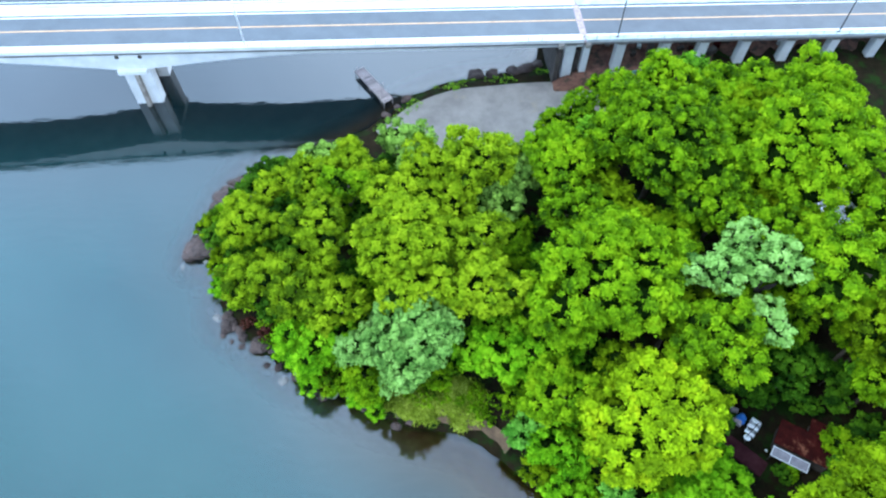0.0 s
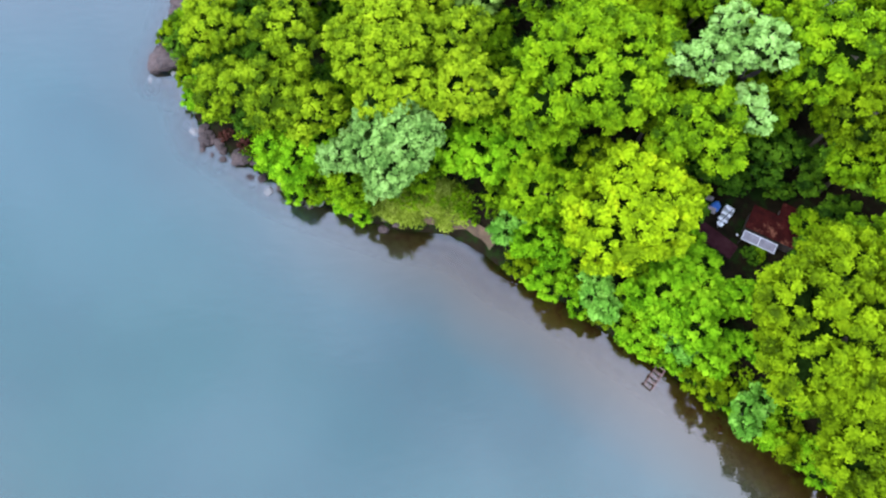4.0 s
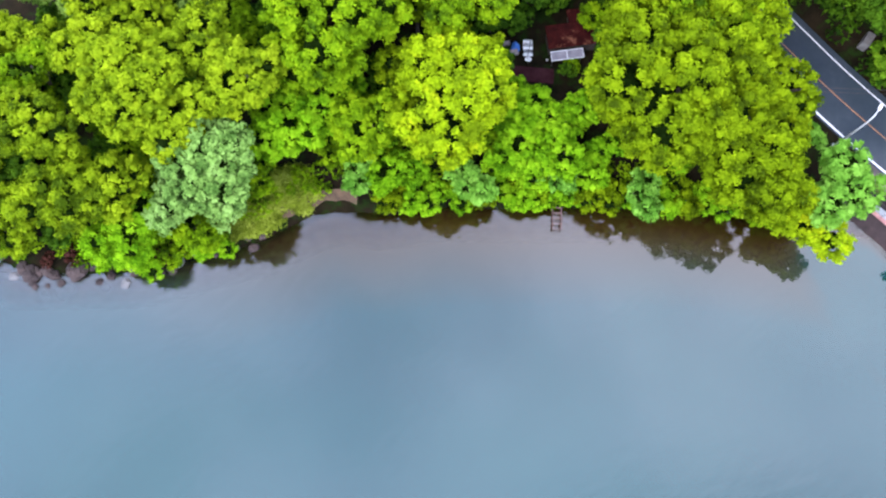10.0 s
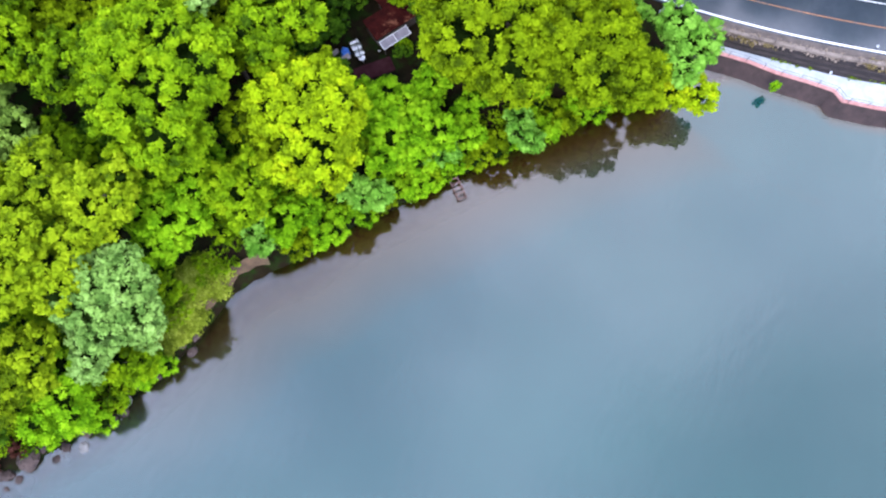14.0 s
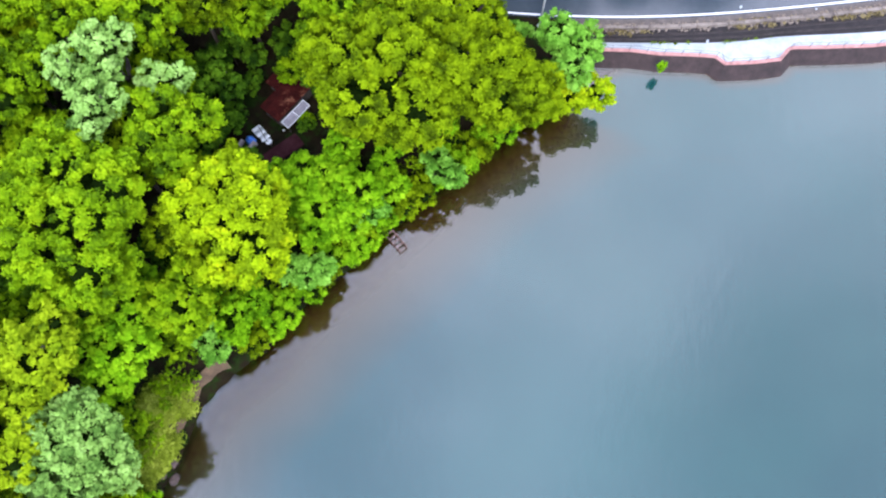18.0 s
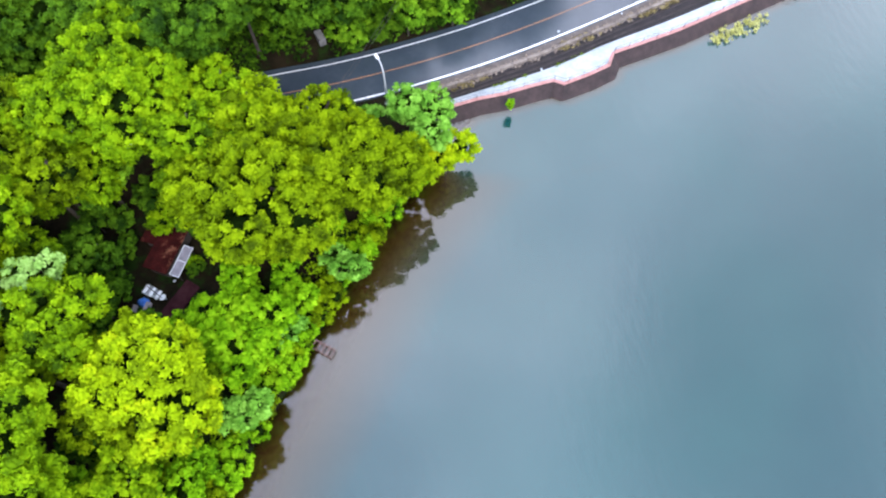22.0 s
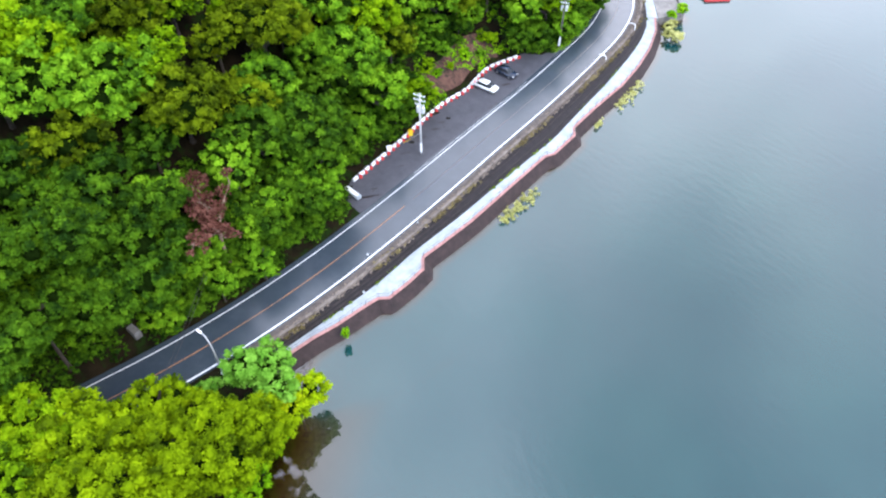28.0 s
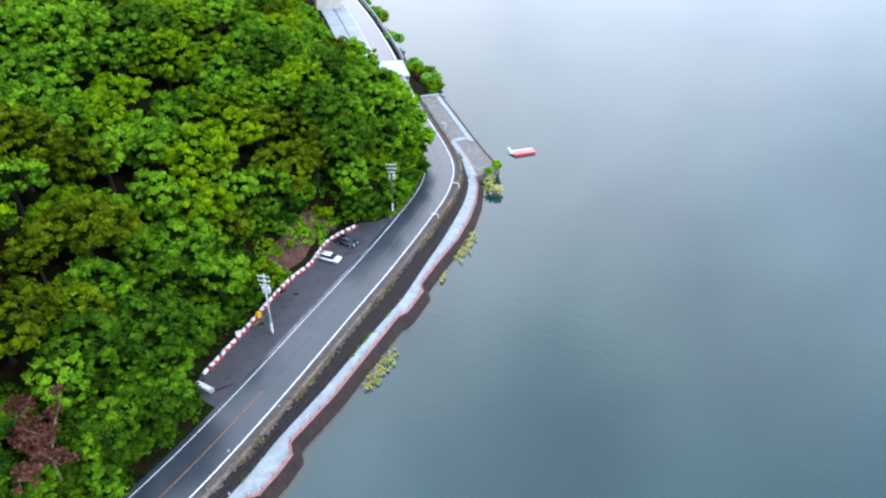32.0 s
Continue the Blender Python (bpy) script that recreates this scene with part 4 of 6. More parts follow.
def tree(x, y, z, R, leaf, base=None, where="in the lakeside wood", name="broadleaf_tree", kind="near", spin=None, lean=(0, 0)):
    """A tree whose crown, about R wide to each side, is centred at height z."""
    STANDING.append((x, y, R))
    base = float(ground(np.array([x]), np.array([y]))[0][0]) if base is None else base
    base = max(base, -0.3)
    size = min((k for k in CROWNS if k[1] == kind), key=lambda k: (abs(k[0] - R) > 0.35 * R, abs(k[0] - R) + 0.3 * ((x * 7 + y * 3 + k[0] * 31) % 1)))
    t = thing(name, (x, y, base), label=f"{LEAFY[leaf]} {'' if leaf == 'dead' else 'leafy '}{'shrub' if R < 3 else 'tree'} {where}", category="shrub" if R < 3 else "tree")
    s = R / size[0]
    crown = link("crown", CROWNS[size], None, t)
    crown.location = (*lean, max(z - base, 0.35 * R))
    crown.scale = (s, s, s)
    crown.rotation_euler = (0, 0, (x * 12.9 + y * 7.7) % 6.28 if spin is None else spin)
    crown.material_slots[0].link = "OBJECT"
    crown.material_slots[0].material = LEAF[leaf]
    trunk = link("trunk", TRUNKS[int(abs(x * 3 + y)) % 4], BARK, t)
    w = R / 5
    h = max(z - base, 0.35 * R) + 0.25 * R
    trunk.scale = (w, w, h)
    if lean != (0, 0):
        trunk.rotation_euler = Vector((lean[0], lean[1], h)).to_track_quat("Z", "Y").to_euler()
    return t


# the headland, from its tip inland
ON_TIP = "on the rocky headland"
for x, y, z, R, leaf in (
        (-21.8, 55.6, 5.6, 3.2, "fresh"), (-15.6, 55.2, 7.4, 4.6, "fresh"), (-11.7, 57.6, 6.6, 4.0, "fresh"), (-4.6, 60, 8.5, 4.2, "sage"), (3.7, 54.4, 10.6, 5.5, "fresh"),
        (-11.7, 52, 10, 3.0, "green"), (-6.1, 47.9, 12, 3.8, "fresh"), (-23.7, 49.2, 6, 4.1, "fresh"), (-14.5, 45.8, 10, 4.8, "fresh"), (-23.4, 42, 5, 3.9, "fresh"),
        (-16.6, 39.3, 8, 5.0, "fresh"), (-11.6, 36.6, 8, 3.9, "fresh")):
    tree(x, y, z, R, leaf, where=ON_TIP)
for x, y, z, R, leaf in (
        (-4.3, 42.2, 13, 5.3, "fresh"), (-3.3, 36.7, 12, 4.6, "fresh"), (3.3, 42.4, 12, 4.3, "fresh"), (3.8, 36.7, 12, 4.6, "fresh"), (-14.1, 33.9, 5, 4.8, "lime"),
        (-9.2, 31, 3.5, 3.1, "green"), (-3.4, 32.6, 9.5, 5.3, "silver"), (-8.2, 33.2, 6.5, 3.2, "silver"), (-4.2, 29.6, 5.0, 2.6, "silver"), (4.8, 32, 7, 4.8, "lime"), (10.3, 31.4, 8, 4.0, "lime"), (8.2, 24.6, 4.6, 2.3, "mint"),
        (11.6, 22.4, 3.8, 3.7, "lime"), (10.1, 55.0, 9, 4.4, "sage")):
    tree(x, y, z, R, leaf, where="above the lake shore")
# brown plants between the rocks of the shore
for x, y, R in ((-12.4, 31.2, 1.2), (-13.9, 31.8, 1.0), (-21.4, 37.4, 1.1), (-23.8, 38.9, 0.9), (-15.4, 32.9, 0.9)):
    tree(x, y, 0.6, R, "dead", where="between the shore rocks", name="waterside_shrub")
# crowns that close the back of the headland
for x, y, z, R, leaf in ((-1.6, 55.4, 9, 4.3, "fresh"), (6.4, 51.6, 8.5, 4.4, "sage"), (1.1, 50.2, 10, 4.0, "fresh"), (-9.2, 55.2, 7, 3.6, "fresh"), (8.2, 46.2, 6, 3.2, "green"), (-16, 58.8, 6, 3.6, "sage")):
    tree(x, y, z, R, leaf, where="at the back of the headland")
# the wood between hut, bridge and road
for x, y, z, R, leaf in (
        (17, 36.5, 13, 8.4, "green"), (25.5, 55.1, 13, 8.6, "green"), (15, 47, 11, 5.2, "green"), (17.5, 66, 7, 4.3, "green"), (36.4, 66.4, 7.6, 6.8, "green"), (47.4, 66.2, 9.6, 7.2, "green"),
        (26.6, 36.1, 15.5, 3.4, "silver"), (30.4, 40.6, 15, 2.8, "silver"), (32.6, 36.7, 16, 3.6, "silver"), (31.2, 31.2, 14.5, 2.6, "silver"), (34, 43, 13, 5, "green"), (30, 46, 13, 5, "green"), (40.1, 37.2, 14, 6.6, "green"), (41.4, 52.3, 14, 8.4, "green"), (26.6, 30.3, 13, 5.4, "green"), (19.0, 22.3, 11, 6.4, "yellow"),
        (23.8, 16.2, 4.5, 4.6, "lime"), (16.8, 16.2, 3.4, 2.8, "mint"), (36, 29.5, 7, 3.6, "deep"), (44.2, 27.8, 11, 3.9, "green")):
    tree(x, y, z, R, leaf)
for x, y, z, R, leaf in (
        (35.6, 10.7, 10.4, 8.6, "olive"), (38.8, 0.9, 8.3, 7.6, "olive"), (26.7, 18, 4.5, 3.5, "lime"), (26.1, 13, 4.5, 3.6, "lime"), (24.3, 10.9, 3.2, 2.1, "mint"), (30.4, 3.9, 3.4, 2.7, "mint"),
        (17.6, 15.9, 3.2, 2.4, "mint"), (46.2, -8.2, 6.4, 4.3, "mint"), (48.9, -2.9, 4.4, 1.5, "mint"), (41.6, -10.1, 4.3, 3.4, "yellow"), (48.5, 22, 14, 6.2, "green"), (46.5, 11.5, 12, 5.0, "green"), (58.5, 15.2, 14, 6.2, "deep"), (53.5, 23.5, 14, 6.0, "green")):
    tree(x, y, z, R, leaf)
# crowns that hang over the road's far end
for x, y, z, R, leaf in ((47.6, 44.5, 13, 5.6, "green"), (44.5, 10.2, 11.5, 5.6, "olive"), (45.8, 3.2, 9.5, 4.4, "olive")):
    tree(x, y, z, R, leaf)
# waterside shrubs along the shore
rng = np.random.default_rng(8)
edge = polyline(SHORE[14:32], 0.5)
edge = resample(edge, 42)
inward = sideways(edge) * (-1 if inside(*(edge + sideways(edge)).T, LAND_POLY).mean() < 0.5 else 1)
for (x, y), (dx, dy) in zip(edge, inward):
    if -6.5 < x < 8.5 or min(math.hypot(x + 31, y - 50), math.hypot(x + 29, y - 58.5), math.hypot(x + 26, y - 39), math.hypot(x + 22, y - 36.4)) < 2.6:
        continue
    k = rng.uniform(-0.5, 0.7)
    tree(x + dx * k, y + dy * k, rng.uniform(0.9, 1.7), rng.uniform(1.5, 2.3), ("green", "lime", "lime", "olive", "lime")[int(rng.integers(5))], where="overhanging the lake's edge", name="waterside_shrub")
# the joined canopy between the big crowns
rng = np.random.default_rng(15)
gx, gy = np.meshgrid(np.arange(10, 62, 4.6), np.arange(26, 74, 4.6))
for x, y in zip((gx + rng.uniform(-1.5, 1.5, gx.shape)).ravel(), (gy + rng.uniform(-1.5, 1.5, gy.shape)).ravel()):
    g, inland = ground(np.array([x]), np.array([y]))
    r, side = line_distance(np.array([x]), np.array([y]), ROAD[::3])
    near_yard = math.hypot(x - 33.4, y - 23.6) < 8.5 or math.hypot(x - 29, y - 36) < 5
    valley = abs(x - (13.2 - 0.18 * (y - 42))) < 2.6
    if valley or inland[0] < 3 or r[0] < 6 or side[0] > 0 or near_yard or (y > 60 and x < 24) or y > 74 - 0.05 * x or x < 10 + 0.12 * (y - 30):
        continue
    if min(math.hypot(x - a, y - b) / q for a, b, q in STANDING) < 0.72:
        continue
    tree(x, y, rng.uniform(8.0, 11.0), rng.uniform(3.8, 5.2), ("green", "green", "olive", "fern")[int(rng.integers(4))], where="in the joined canopy of the lakeside wood")
# low growth that closes the gaps under the big crowns
rng = np.random.default_rng(5)
gx, gy = np.meshgrid(np.arange(-31, 72, 3.4), np.arange(-4, 88, 3.4))
px_, py_ = (gx + rng.uniform(-1.4, 1.4, gx.shape)).ravel(), (gy + rng.uniform(-1.4, 1.4, gy.shape)).ravel()
pz_, inl_ = ground(px_, py_)
rd_, side_ = line_distance(px_, py_, ROAD[::3])
taken = list(STANDING)
for x, y, z, i, r, s in zip(px_, py_, pz_, inl_, rd_, side_):
    yard = math.hypot(x - 33.4, y - 23.6) < 6.0
    lot = y > 61 and x < 23 or y > 76
    if i < 1.5 or (-5 < x < 6.5 and y < 31) or (6 < x < 9.5 and y < 26) or r < 6.5 or yard or lot or s > 0 or (x > 40 and y < 6):
        continue
    if min(math.hypot(x - a, y - b) / q for a, b, q in taken) < 0.56:
        continue
    tree(x, y, z + 1.4 + 1.2 * min(1, i / 6), rng.uniform(2.0, 2.9), (("lime", "green", "lime") if i < 11 and x > 2 else ("deep", "green", "deep"))[int(rng.integers(3))], base=float(z), where="under the taller lakeside trees", name="understorey_tree")
# trees leaning over the road's far end and a close row along its upper edge
for x, y, z, R, leaf in ((50.0, 14, 12, 5.0, "green"), (61.5, 9.5, 13, 5.0, "deep"), (50, 28, 13, 6, "green"), (60.5, 24, 13, 6, "deep"), (67, 3.5, 17, 5.6, "deep"), (66.5, 13, 18, 6.0, "deep"), (67.5, -6, 16, 4.8, "deep"), (44.5, 17.5, 13, 4.6, "green"), (42, 31.5, 13, 5, "olive"), (41.5, 19.4, 11, 2.8, "green"), (47.5, 36, 14, 6, "olive")):
    tree(x, y, z, R, leaf)
row = ROAD[(ROAD[:, 1] < 4) & (ROAD[:, 0] < 128)]
row_foot = 5.6 + 6.6 * smooth01((-29 - row[:, 1]) / 4) * smooth01((row[:, 1] + 86) / 8)
row = row + sideways(row) * (row_foot + 0.5)[:, None]
row = resample(row, 56) + rng.normal(size=(56, 2)) * 0.4
for x, y in row:
    R = rng.uniform(3.0, 4.6)
    z = float(ground(np.array([x]), np.array([y]))[0][0])
    if math.hypot(x - 80, y + 84.5) < 4.2:
        continue
    if -77 < y < -53 or math.hypot(x - 62.5, y + 12) < 5.5:
        continue
    if y > -30:
        x, R = x + 2.6, R * 1.25
        z = float(ground(np.array([x]), np.array([y]))[0][0])
    tree(x, y, z + (1.0 if y > -30 else 0.55) * R, R, ("green" if y < -30 else "deep", "deep", "fern", "deep")[int(rng.integers(4))], base=z, where="at the foot of the wooded hillside", name="roadside_tree")
kerb_row = ROAD[(ROAD[:, 1] < 6) & (ROAD[:, 1] > -31)]
kerb_row = np.vstack([resample(kerb_row + sideways(kerb_row) * 6.6, 24), resample(kerb_row + sideways(kerb_row) * 9.2, 20)])
kerb_row = kerb_row + rng.normal(size=kerb_row.shape) * 0.35
for x, y in kerb_row:
    if math.hypot(x - 61.9, y - 1.6) < 3.0:
        continue
    z, R = float(ground(np.array([x]), np.array([y]))[0][0]), rng.uniform(1.5, 2.7)
    tree(x, y, z + 0.5 * R, R, ("fern", "deep", "deep", "deep")[int(rng.integers(4))], base=z, where="along the kerb at the hill's foot", name="roadside_shrub")
# low growth on the hill's foot
gx, gy = np.meshgrid(np.arange(62, 84, 3.4), np.arange(-52, 14, 3.4))
for x, y in zip((gx + rng.uniform(-1.2, 1.2, gx.shape)).ravel(), (gy + rng.uniform(-1.2, 1.2, gy.shape)).ravel()):
    r, side = line_distance(np.array([x]), np.array([y]), ROAD[::3])
    edge = 7.5 + 6.5 * float(smooth01((-29 - y) / 4))
    if side[0] < 0 or not edge < r[0] < edge + 10 or math.hypot(x - 61.9, y - 1.6) < 3.5:
        continue
    z, R = float(ground(np.array([x]), np.array([y]))[0][0]), rng.uniform(2.0, 2.9)
    tree(x, y, z + 0.5 * R, R, ("fern", "deep")[int(rng.integers(2))], base=z, where="in the shade of the hillside trees", name="understorey_tree")
for x, y, z, R in ((114.5, -119, 9, 4.6), (121, -123.6, 8.6, 4.4), (108, -114.6, 9, 4.6), (101, -109, 8.6, 4.4), (127, -129, 6, 3.4), (116.5, -122.2, 6.5, 3.4), (93.5, -104, 8, 3.8)):
    tree(x, y, z, R, "lime", where="leaning over the far lakeside road", name="roadside_tree", lean=(-1.9, -2.9) if z > 6.2 else (-0.6, -0.8))
# a dying tree with brown branches among them
def dying_tree(x, y, top, seed):
    g = float(ground(np.array([x]), np.array([y]))[0][0])
    t = thing("dying_tree", (x, y, g), label="withered brown tree with bare branches among green hillside trees", category="tree")
    h = top - g
    part("trunk", tube([(0, 0, -0.3), (0.1, 0.1, 0.4 * h), (0, 0, 0.75 * h)], [0.3, 0.22, 0.14], 8), DEAD, t)
    rng_ = random.Random(seed)
    tips = []
    # four main boughs, each with its side branches
    for dx, dy, rise in ((4.6, 0.5, 1.4), (6.0, -0.4, 1.6), (2.8, -3.8, 1.0), (-4.4, 4.4, 0.2), (-5.6, 0.6, 0.0), (0.6, 0.4, 1.0)):
        bm_ = tube([(0, 0, 0.62 * h), (0.45 * dx, 0.45 * dy + 0.3, 0.8 * h + 0.5 * rise), (dx, dy, h + 0.4 * rise)], [0.15, 0.1, 0.03], 6)
        for k in range(9):
            s = rng_.uniform(0.25, 1.0)
            c = Vector((dx * s, dy * s, (0.66 + 0.34 * s) * h + 0.4 * rise * s))
            e = c + Vector((rng_.gauss(0, 0.75), rng_.gauss(0, 0.75), rng_.uniform(0.1, 1.0)))
            tube([c, (c + e) / 2 + Vector((0, 0, 0.12)), e], [0.05, 0.035, 0.012], 4, bm_)
            tips.append(e)
        part("bough", bm_, DEAD, t, "bare pale-brown bough with twigs")
    c = np.array([v[:] for v in tips])
    nr = np.random.default_rng(seed)
    v = leaf_cards(nr, c, nr.uniform(0.3, 0.9, len(c)), 15, 0.36, 0.9, -0.9)
    link("crown", spray_mesh("crown", v), LEAF["dead"], t, "curled brown leaves")
    return t


dying_tree(64.4, -12.4, 15.6, 4)
for x, y, z, R in ((61.2, -15.6, 7.0, 2.8), (60.8, -9.6, 7.0, 2.6), (63.6, -8.6, 9.5, 3.0), (66.4, -16.8, 9.5, 3.2)):
    tree(x, y, z, R, "fern", where="round the withered hillside tree", name="roadside_tree")
# the wooded hillside above the road
for step, near, far, sizes, level in ((6.9, 1.4, 31, (4.6, 7.0), 3.4), (8.6, 29, 58, (5.6, 7.4), 3.6)):
    gx, gy = np.meshgrid(np.arange(58, 250, step), np.arange(-230, 62, step))
    px_, py_ = (gx + rng.uniform(-2, 2, gx.shape)).ravel(), (gy + rng.uniform(-2, 2, gy.shape)).ravel()
    pz_, inl_ = ground(px_, py_)
    rd_, side_ = line_distance(px_, py_, ROAD[::3])
    bay = smooth01((-30 - py_) / 4) * smooth01((py_ + 84) / 8)
    foot = 5.2 + 5.9 * bay + 14 * smooth01((px_ - 126) / 8) + 1.2
    ok = (side_ > 0) & (rd_ > foot + near) & (rd_ < foot + far) & (px_ < np.where(py_ < -95, 235, 60 + 0.9 * np.maximum(0, 90 - np.abs(py_ + 60)) + 80))
    for x, y, z in zip(px_[ok], py_[ok], pz_[ok]):
        if math.hypot(x - 64.2, y + 12.4) < 5.6 or math.hypot(x - 70, y + 13.5) < 4.4 or (-75 < y < -54 and x < 91 - 0.25 * abs(y + 64)):
            continue
        leaf = (("fern", "green", "fern", "moss", "fern", "deep") if y < -62 else ("fern", "green", "fern", "moss", "fern", "green") if y < -40 or x > 84 else ("deep", "deep", "fern", "moss", "deep", "deep"))[int(rng.integers(6))]
        tree(x, y, z + level + rng.uniform(-1.2, 1.6), rng.uniform(*sizes), leaf, base=float(z), where="on the steep wooded hillside", name="hillside_tree", kind="far")

# ---- parking bay beside the road ----
BARRIER = spline([(71.0, -34.9), (74.1, -44.1), (76.6, -50.5), (78.8, -57), (79.9, -63.3), (81.3, -66.3), (82.9, -71), (82.5, -78.6), (82.0, -84)], 0.5)
bay_road = shifted(ROAD, 3.9)
bay_road = bay_road[(bay_road[:, 1] < -31.5) & (bay_road[:, 1] > -88)]
bay_out = np.vstack([[(68.2, -31.8)], shifted(BARRIER, 0.6), [(81.5, -88)]])
a_, b_ = resample(bay_road, 60), resample(bay_out, 60)
parking = thing("parking_bay", (0, 0, 0), label="dark patched asphalt parking bay beside the road", category="parking bay", kind="structure")
loft("surface", [at_z(a_, ROAD_Z - 0.006), at_z(b_, ROAD_Z - 0.006), at_z(b_, 2.6), at_z(a_, 2.6)], LOT_ASPHALT, parking)

strip("worn_line", ROAD[(ROAD[:, 1] < -44) & (ROAD[:, 1] > -76)], 3.5, 3.62, ROAD_Z - 0.02, ROAD_Z + 0.004, PAINT_FADED_WHITE, parking, "worn second white line")
stain_rng = random.Random(3)
for x, y, rx, ry in ((74.2, -52.5, 0.9, 0.5), (73.6, -49.6, 0.55, 0.4), (75.0, -54.4, 0.7, 0.5), (66.9, -34.8, 1.6, 0.55), (67.8, -36.6, 0.7, 0.3), (66.3, -36.2, 0.5, 0.4), (77.2, -70.0, 0.9, 0.6), (69.8, -42.8, 0.6, 0.2), (72.0, -45.0, 0.8, 0.25)):
    bm_ = bmesh.new()
    ring_ = [bm_.verts.new((x + rx * stain_rng.uniform(0.6, 1.2) * math.cos(a) * 0.4 - ry * math.sin(a) * 0.3, y + rx * stain_rng.uniform(0.6, 1.2) * math.cos(a) + ry * math.sin(a) * 0.3, ROAD_Z + 0.001)) for a in np.linspace(0, 2 * math.pi, 18)[:-1]]
    bm_.faces.new(ring_)
    part("oil_stain", bm_, OIL, parking, "dark oil stain")
block_me = {}
for key, w_, t_ in (("white", 1.05, 0.36), ("red", 0.62, 0.2)):
    m_ = bpy.data.meshes.new("barrier_block")
    bm_ = bmesh.new()
    box(w_, 0.46, 0.24, (0, 0, 0), 0.04, bm_)
    box(w_ - 0.06, 0.27, t_, (0, 0, 0.22), 0.05, bm_)
    bm_.to_mesh(m_)
    bm_.free()
    block_me[key] = m_
s_len = np.r_[0, np.cumsum(np.linalg.norm(np.diff(BARRIER, axis=0), axis=1))]
s, k = 0.5, 0
while s < s_len[-1] - 6.4:
    key = "red" if k % 2 else "white"
    x, y = np.interp(s, s_len, BARRIER[:, 0]), np.interp(s, s_len, BARRIER[:, 1])
    x2, y2 = np.interp(s + 0.3, s_len, BARRIER[:, 0]), np.interp(s + 0.3, s_len, BARRIER[:, 1])
    bl = link("traffic_barrier", block_me[key], RED_PLASTIC if key == "red" else WHITE_PLASTIC)
    if key == "red":
        x, y = x - 0.3 * (y - y2) / 0.3, y + 0.3 * (x - x2) / 0.3
    bl.matrix_basis = Matrix.Translation((x, y, ROAD_Z - 0.006)) @ Matrix.Rotation(math.atan2(y2 - y, x2 - x) + 0.16 * math.sin(k * 2.3), 4, "Z")
    tagged(bl, f"{key} plastic traffic barrier block edging the parking bay", "barrier", "barriers round the parking bay")
    s, k = s + (0.62 if k % 5 else 0.9), k + 1


def car(at, turn, paint, label):
    c = thing("car", at, turn, label, "car", "parked cars")
    body = bmesh.new()
    prof = [(-2.1, 0.3), (-2.15, 0.62), (-2.0, 0.86), (-1.0, 0.93), (1.5, 0.93), (2.05, 0.8), (2.12, 0.5), (2.05, 0.3)]
    left = [body.verts.new((x, -0.84, z)) for x, z in prof]
    right = [body.verts.new((x, 0.84, z)) for x, z in prof]
    body.faces.new(left)
    body.faces.new(right[::-1])
    for k in range(len(prof)):
        body.faces.new((left[k], left[k - 1], right[k - 1], right[k]))
    bmesh.ops.recalc_face_normals(body, faces=body.faces[:])
    bmesh.ops.bevel(body, geom=body.edges[:], offset=0.07, segments=2, affect="EDGES")
    part("body", body, paint, c, smooth=True)
    cab = bmesh.new()
    low = [cab.verts.new((x, y, 0.9)) for x, y in ((-1.75, -0.78), (1.25, -0.78), (1.25, 0.78), (-1.75, 0.78))]
    high = [cab.verts.new((x, y, 1.4)) for x, y in ((-1.35, -0.62), (0.45, -0.62), (0.45, 0.62), (-1.35, 0.62))]
    for k in range(4):
        cab.faces.new((low[k], low[(k + 1) % 4], high[(k + 1) % 4], high[k]))
    cab.faces.new(high)
    part("windows", cab, CAR_GLASS, c, "dark tinted windows")
    part("roof", box(1.86, 1.28, 0.09, (-0.45, 0, 1.38), 0.04), paint, c, smooth=True)
    for x in (-1.3, 1.3):
        for y in (-0.78, 0.78):
            wheel = part("wheel", tube([(x, y - 0.1, 0.31), (x, y + 0.1, 0.31)], 0.31, 16), TYRE, c)
            part("rim", tube([(x, y - 0.115, 0.31), (x, y + 0.115, 0.31)], 0.19, 12), CHROME, wheel)
    for y in (-0.6, 0.6):
        part("headlight", box(0.08, 0.34, 0.12, (2.08, y, 0.66), 0.02), WHITE_PLASTIC, c, "clear headlight")
        part("tail_light", box(0.06, 0.3, 0.14, (-2.12, y, 0.68), 0.02), RED_PLASTIC, c, "red tail light")
    return c


car((78.2, -66.3, ROAD_Z), math.atan2(-1.4, -4.2), CAR_WHITE, "white hatchback parked beside the barrier blocks")
car((79.6, -71.9, ROAD_Z), math.atan2(-0.9, -4.2), CAR_DARK, "dark blue hatchback parked beside the barrier blocks")

drum = thing("culvert_box", (68.6, -33.4, ROAD_Z - 0.01), math.atan2(-0.45, -2.9), "long white concrete box at the end of the parking bay", "concrete box")
part("body", box(3.0, 0.75, 0.62, (0, 0, 0), 0.09), WHITE_PLASTIC, drum)
part("end_cap", box(0.2, 0.85, 0.72, (1.45, 0, 0), 0.06), CONCRETE, drum)
cab_ = thing("control_cabinet", (75.2, -48.2, ROAD_Z - 0.01), 1.2, "small yellow equipment cabinet among the barrier blocks", "cabinet")
part("body", box(0.7, 0.5, 1.1, (0, 0, 0), 0.04), YELLOW_PLASTIC, cab_)
part("door", box(0.6, 0.04, 0.9, (0, -0.26, 0.1), 0.01), YELLOW_PLASTIC, cab_)
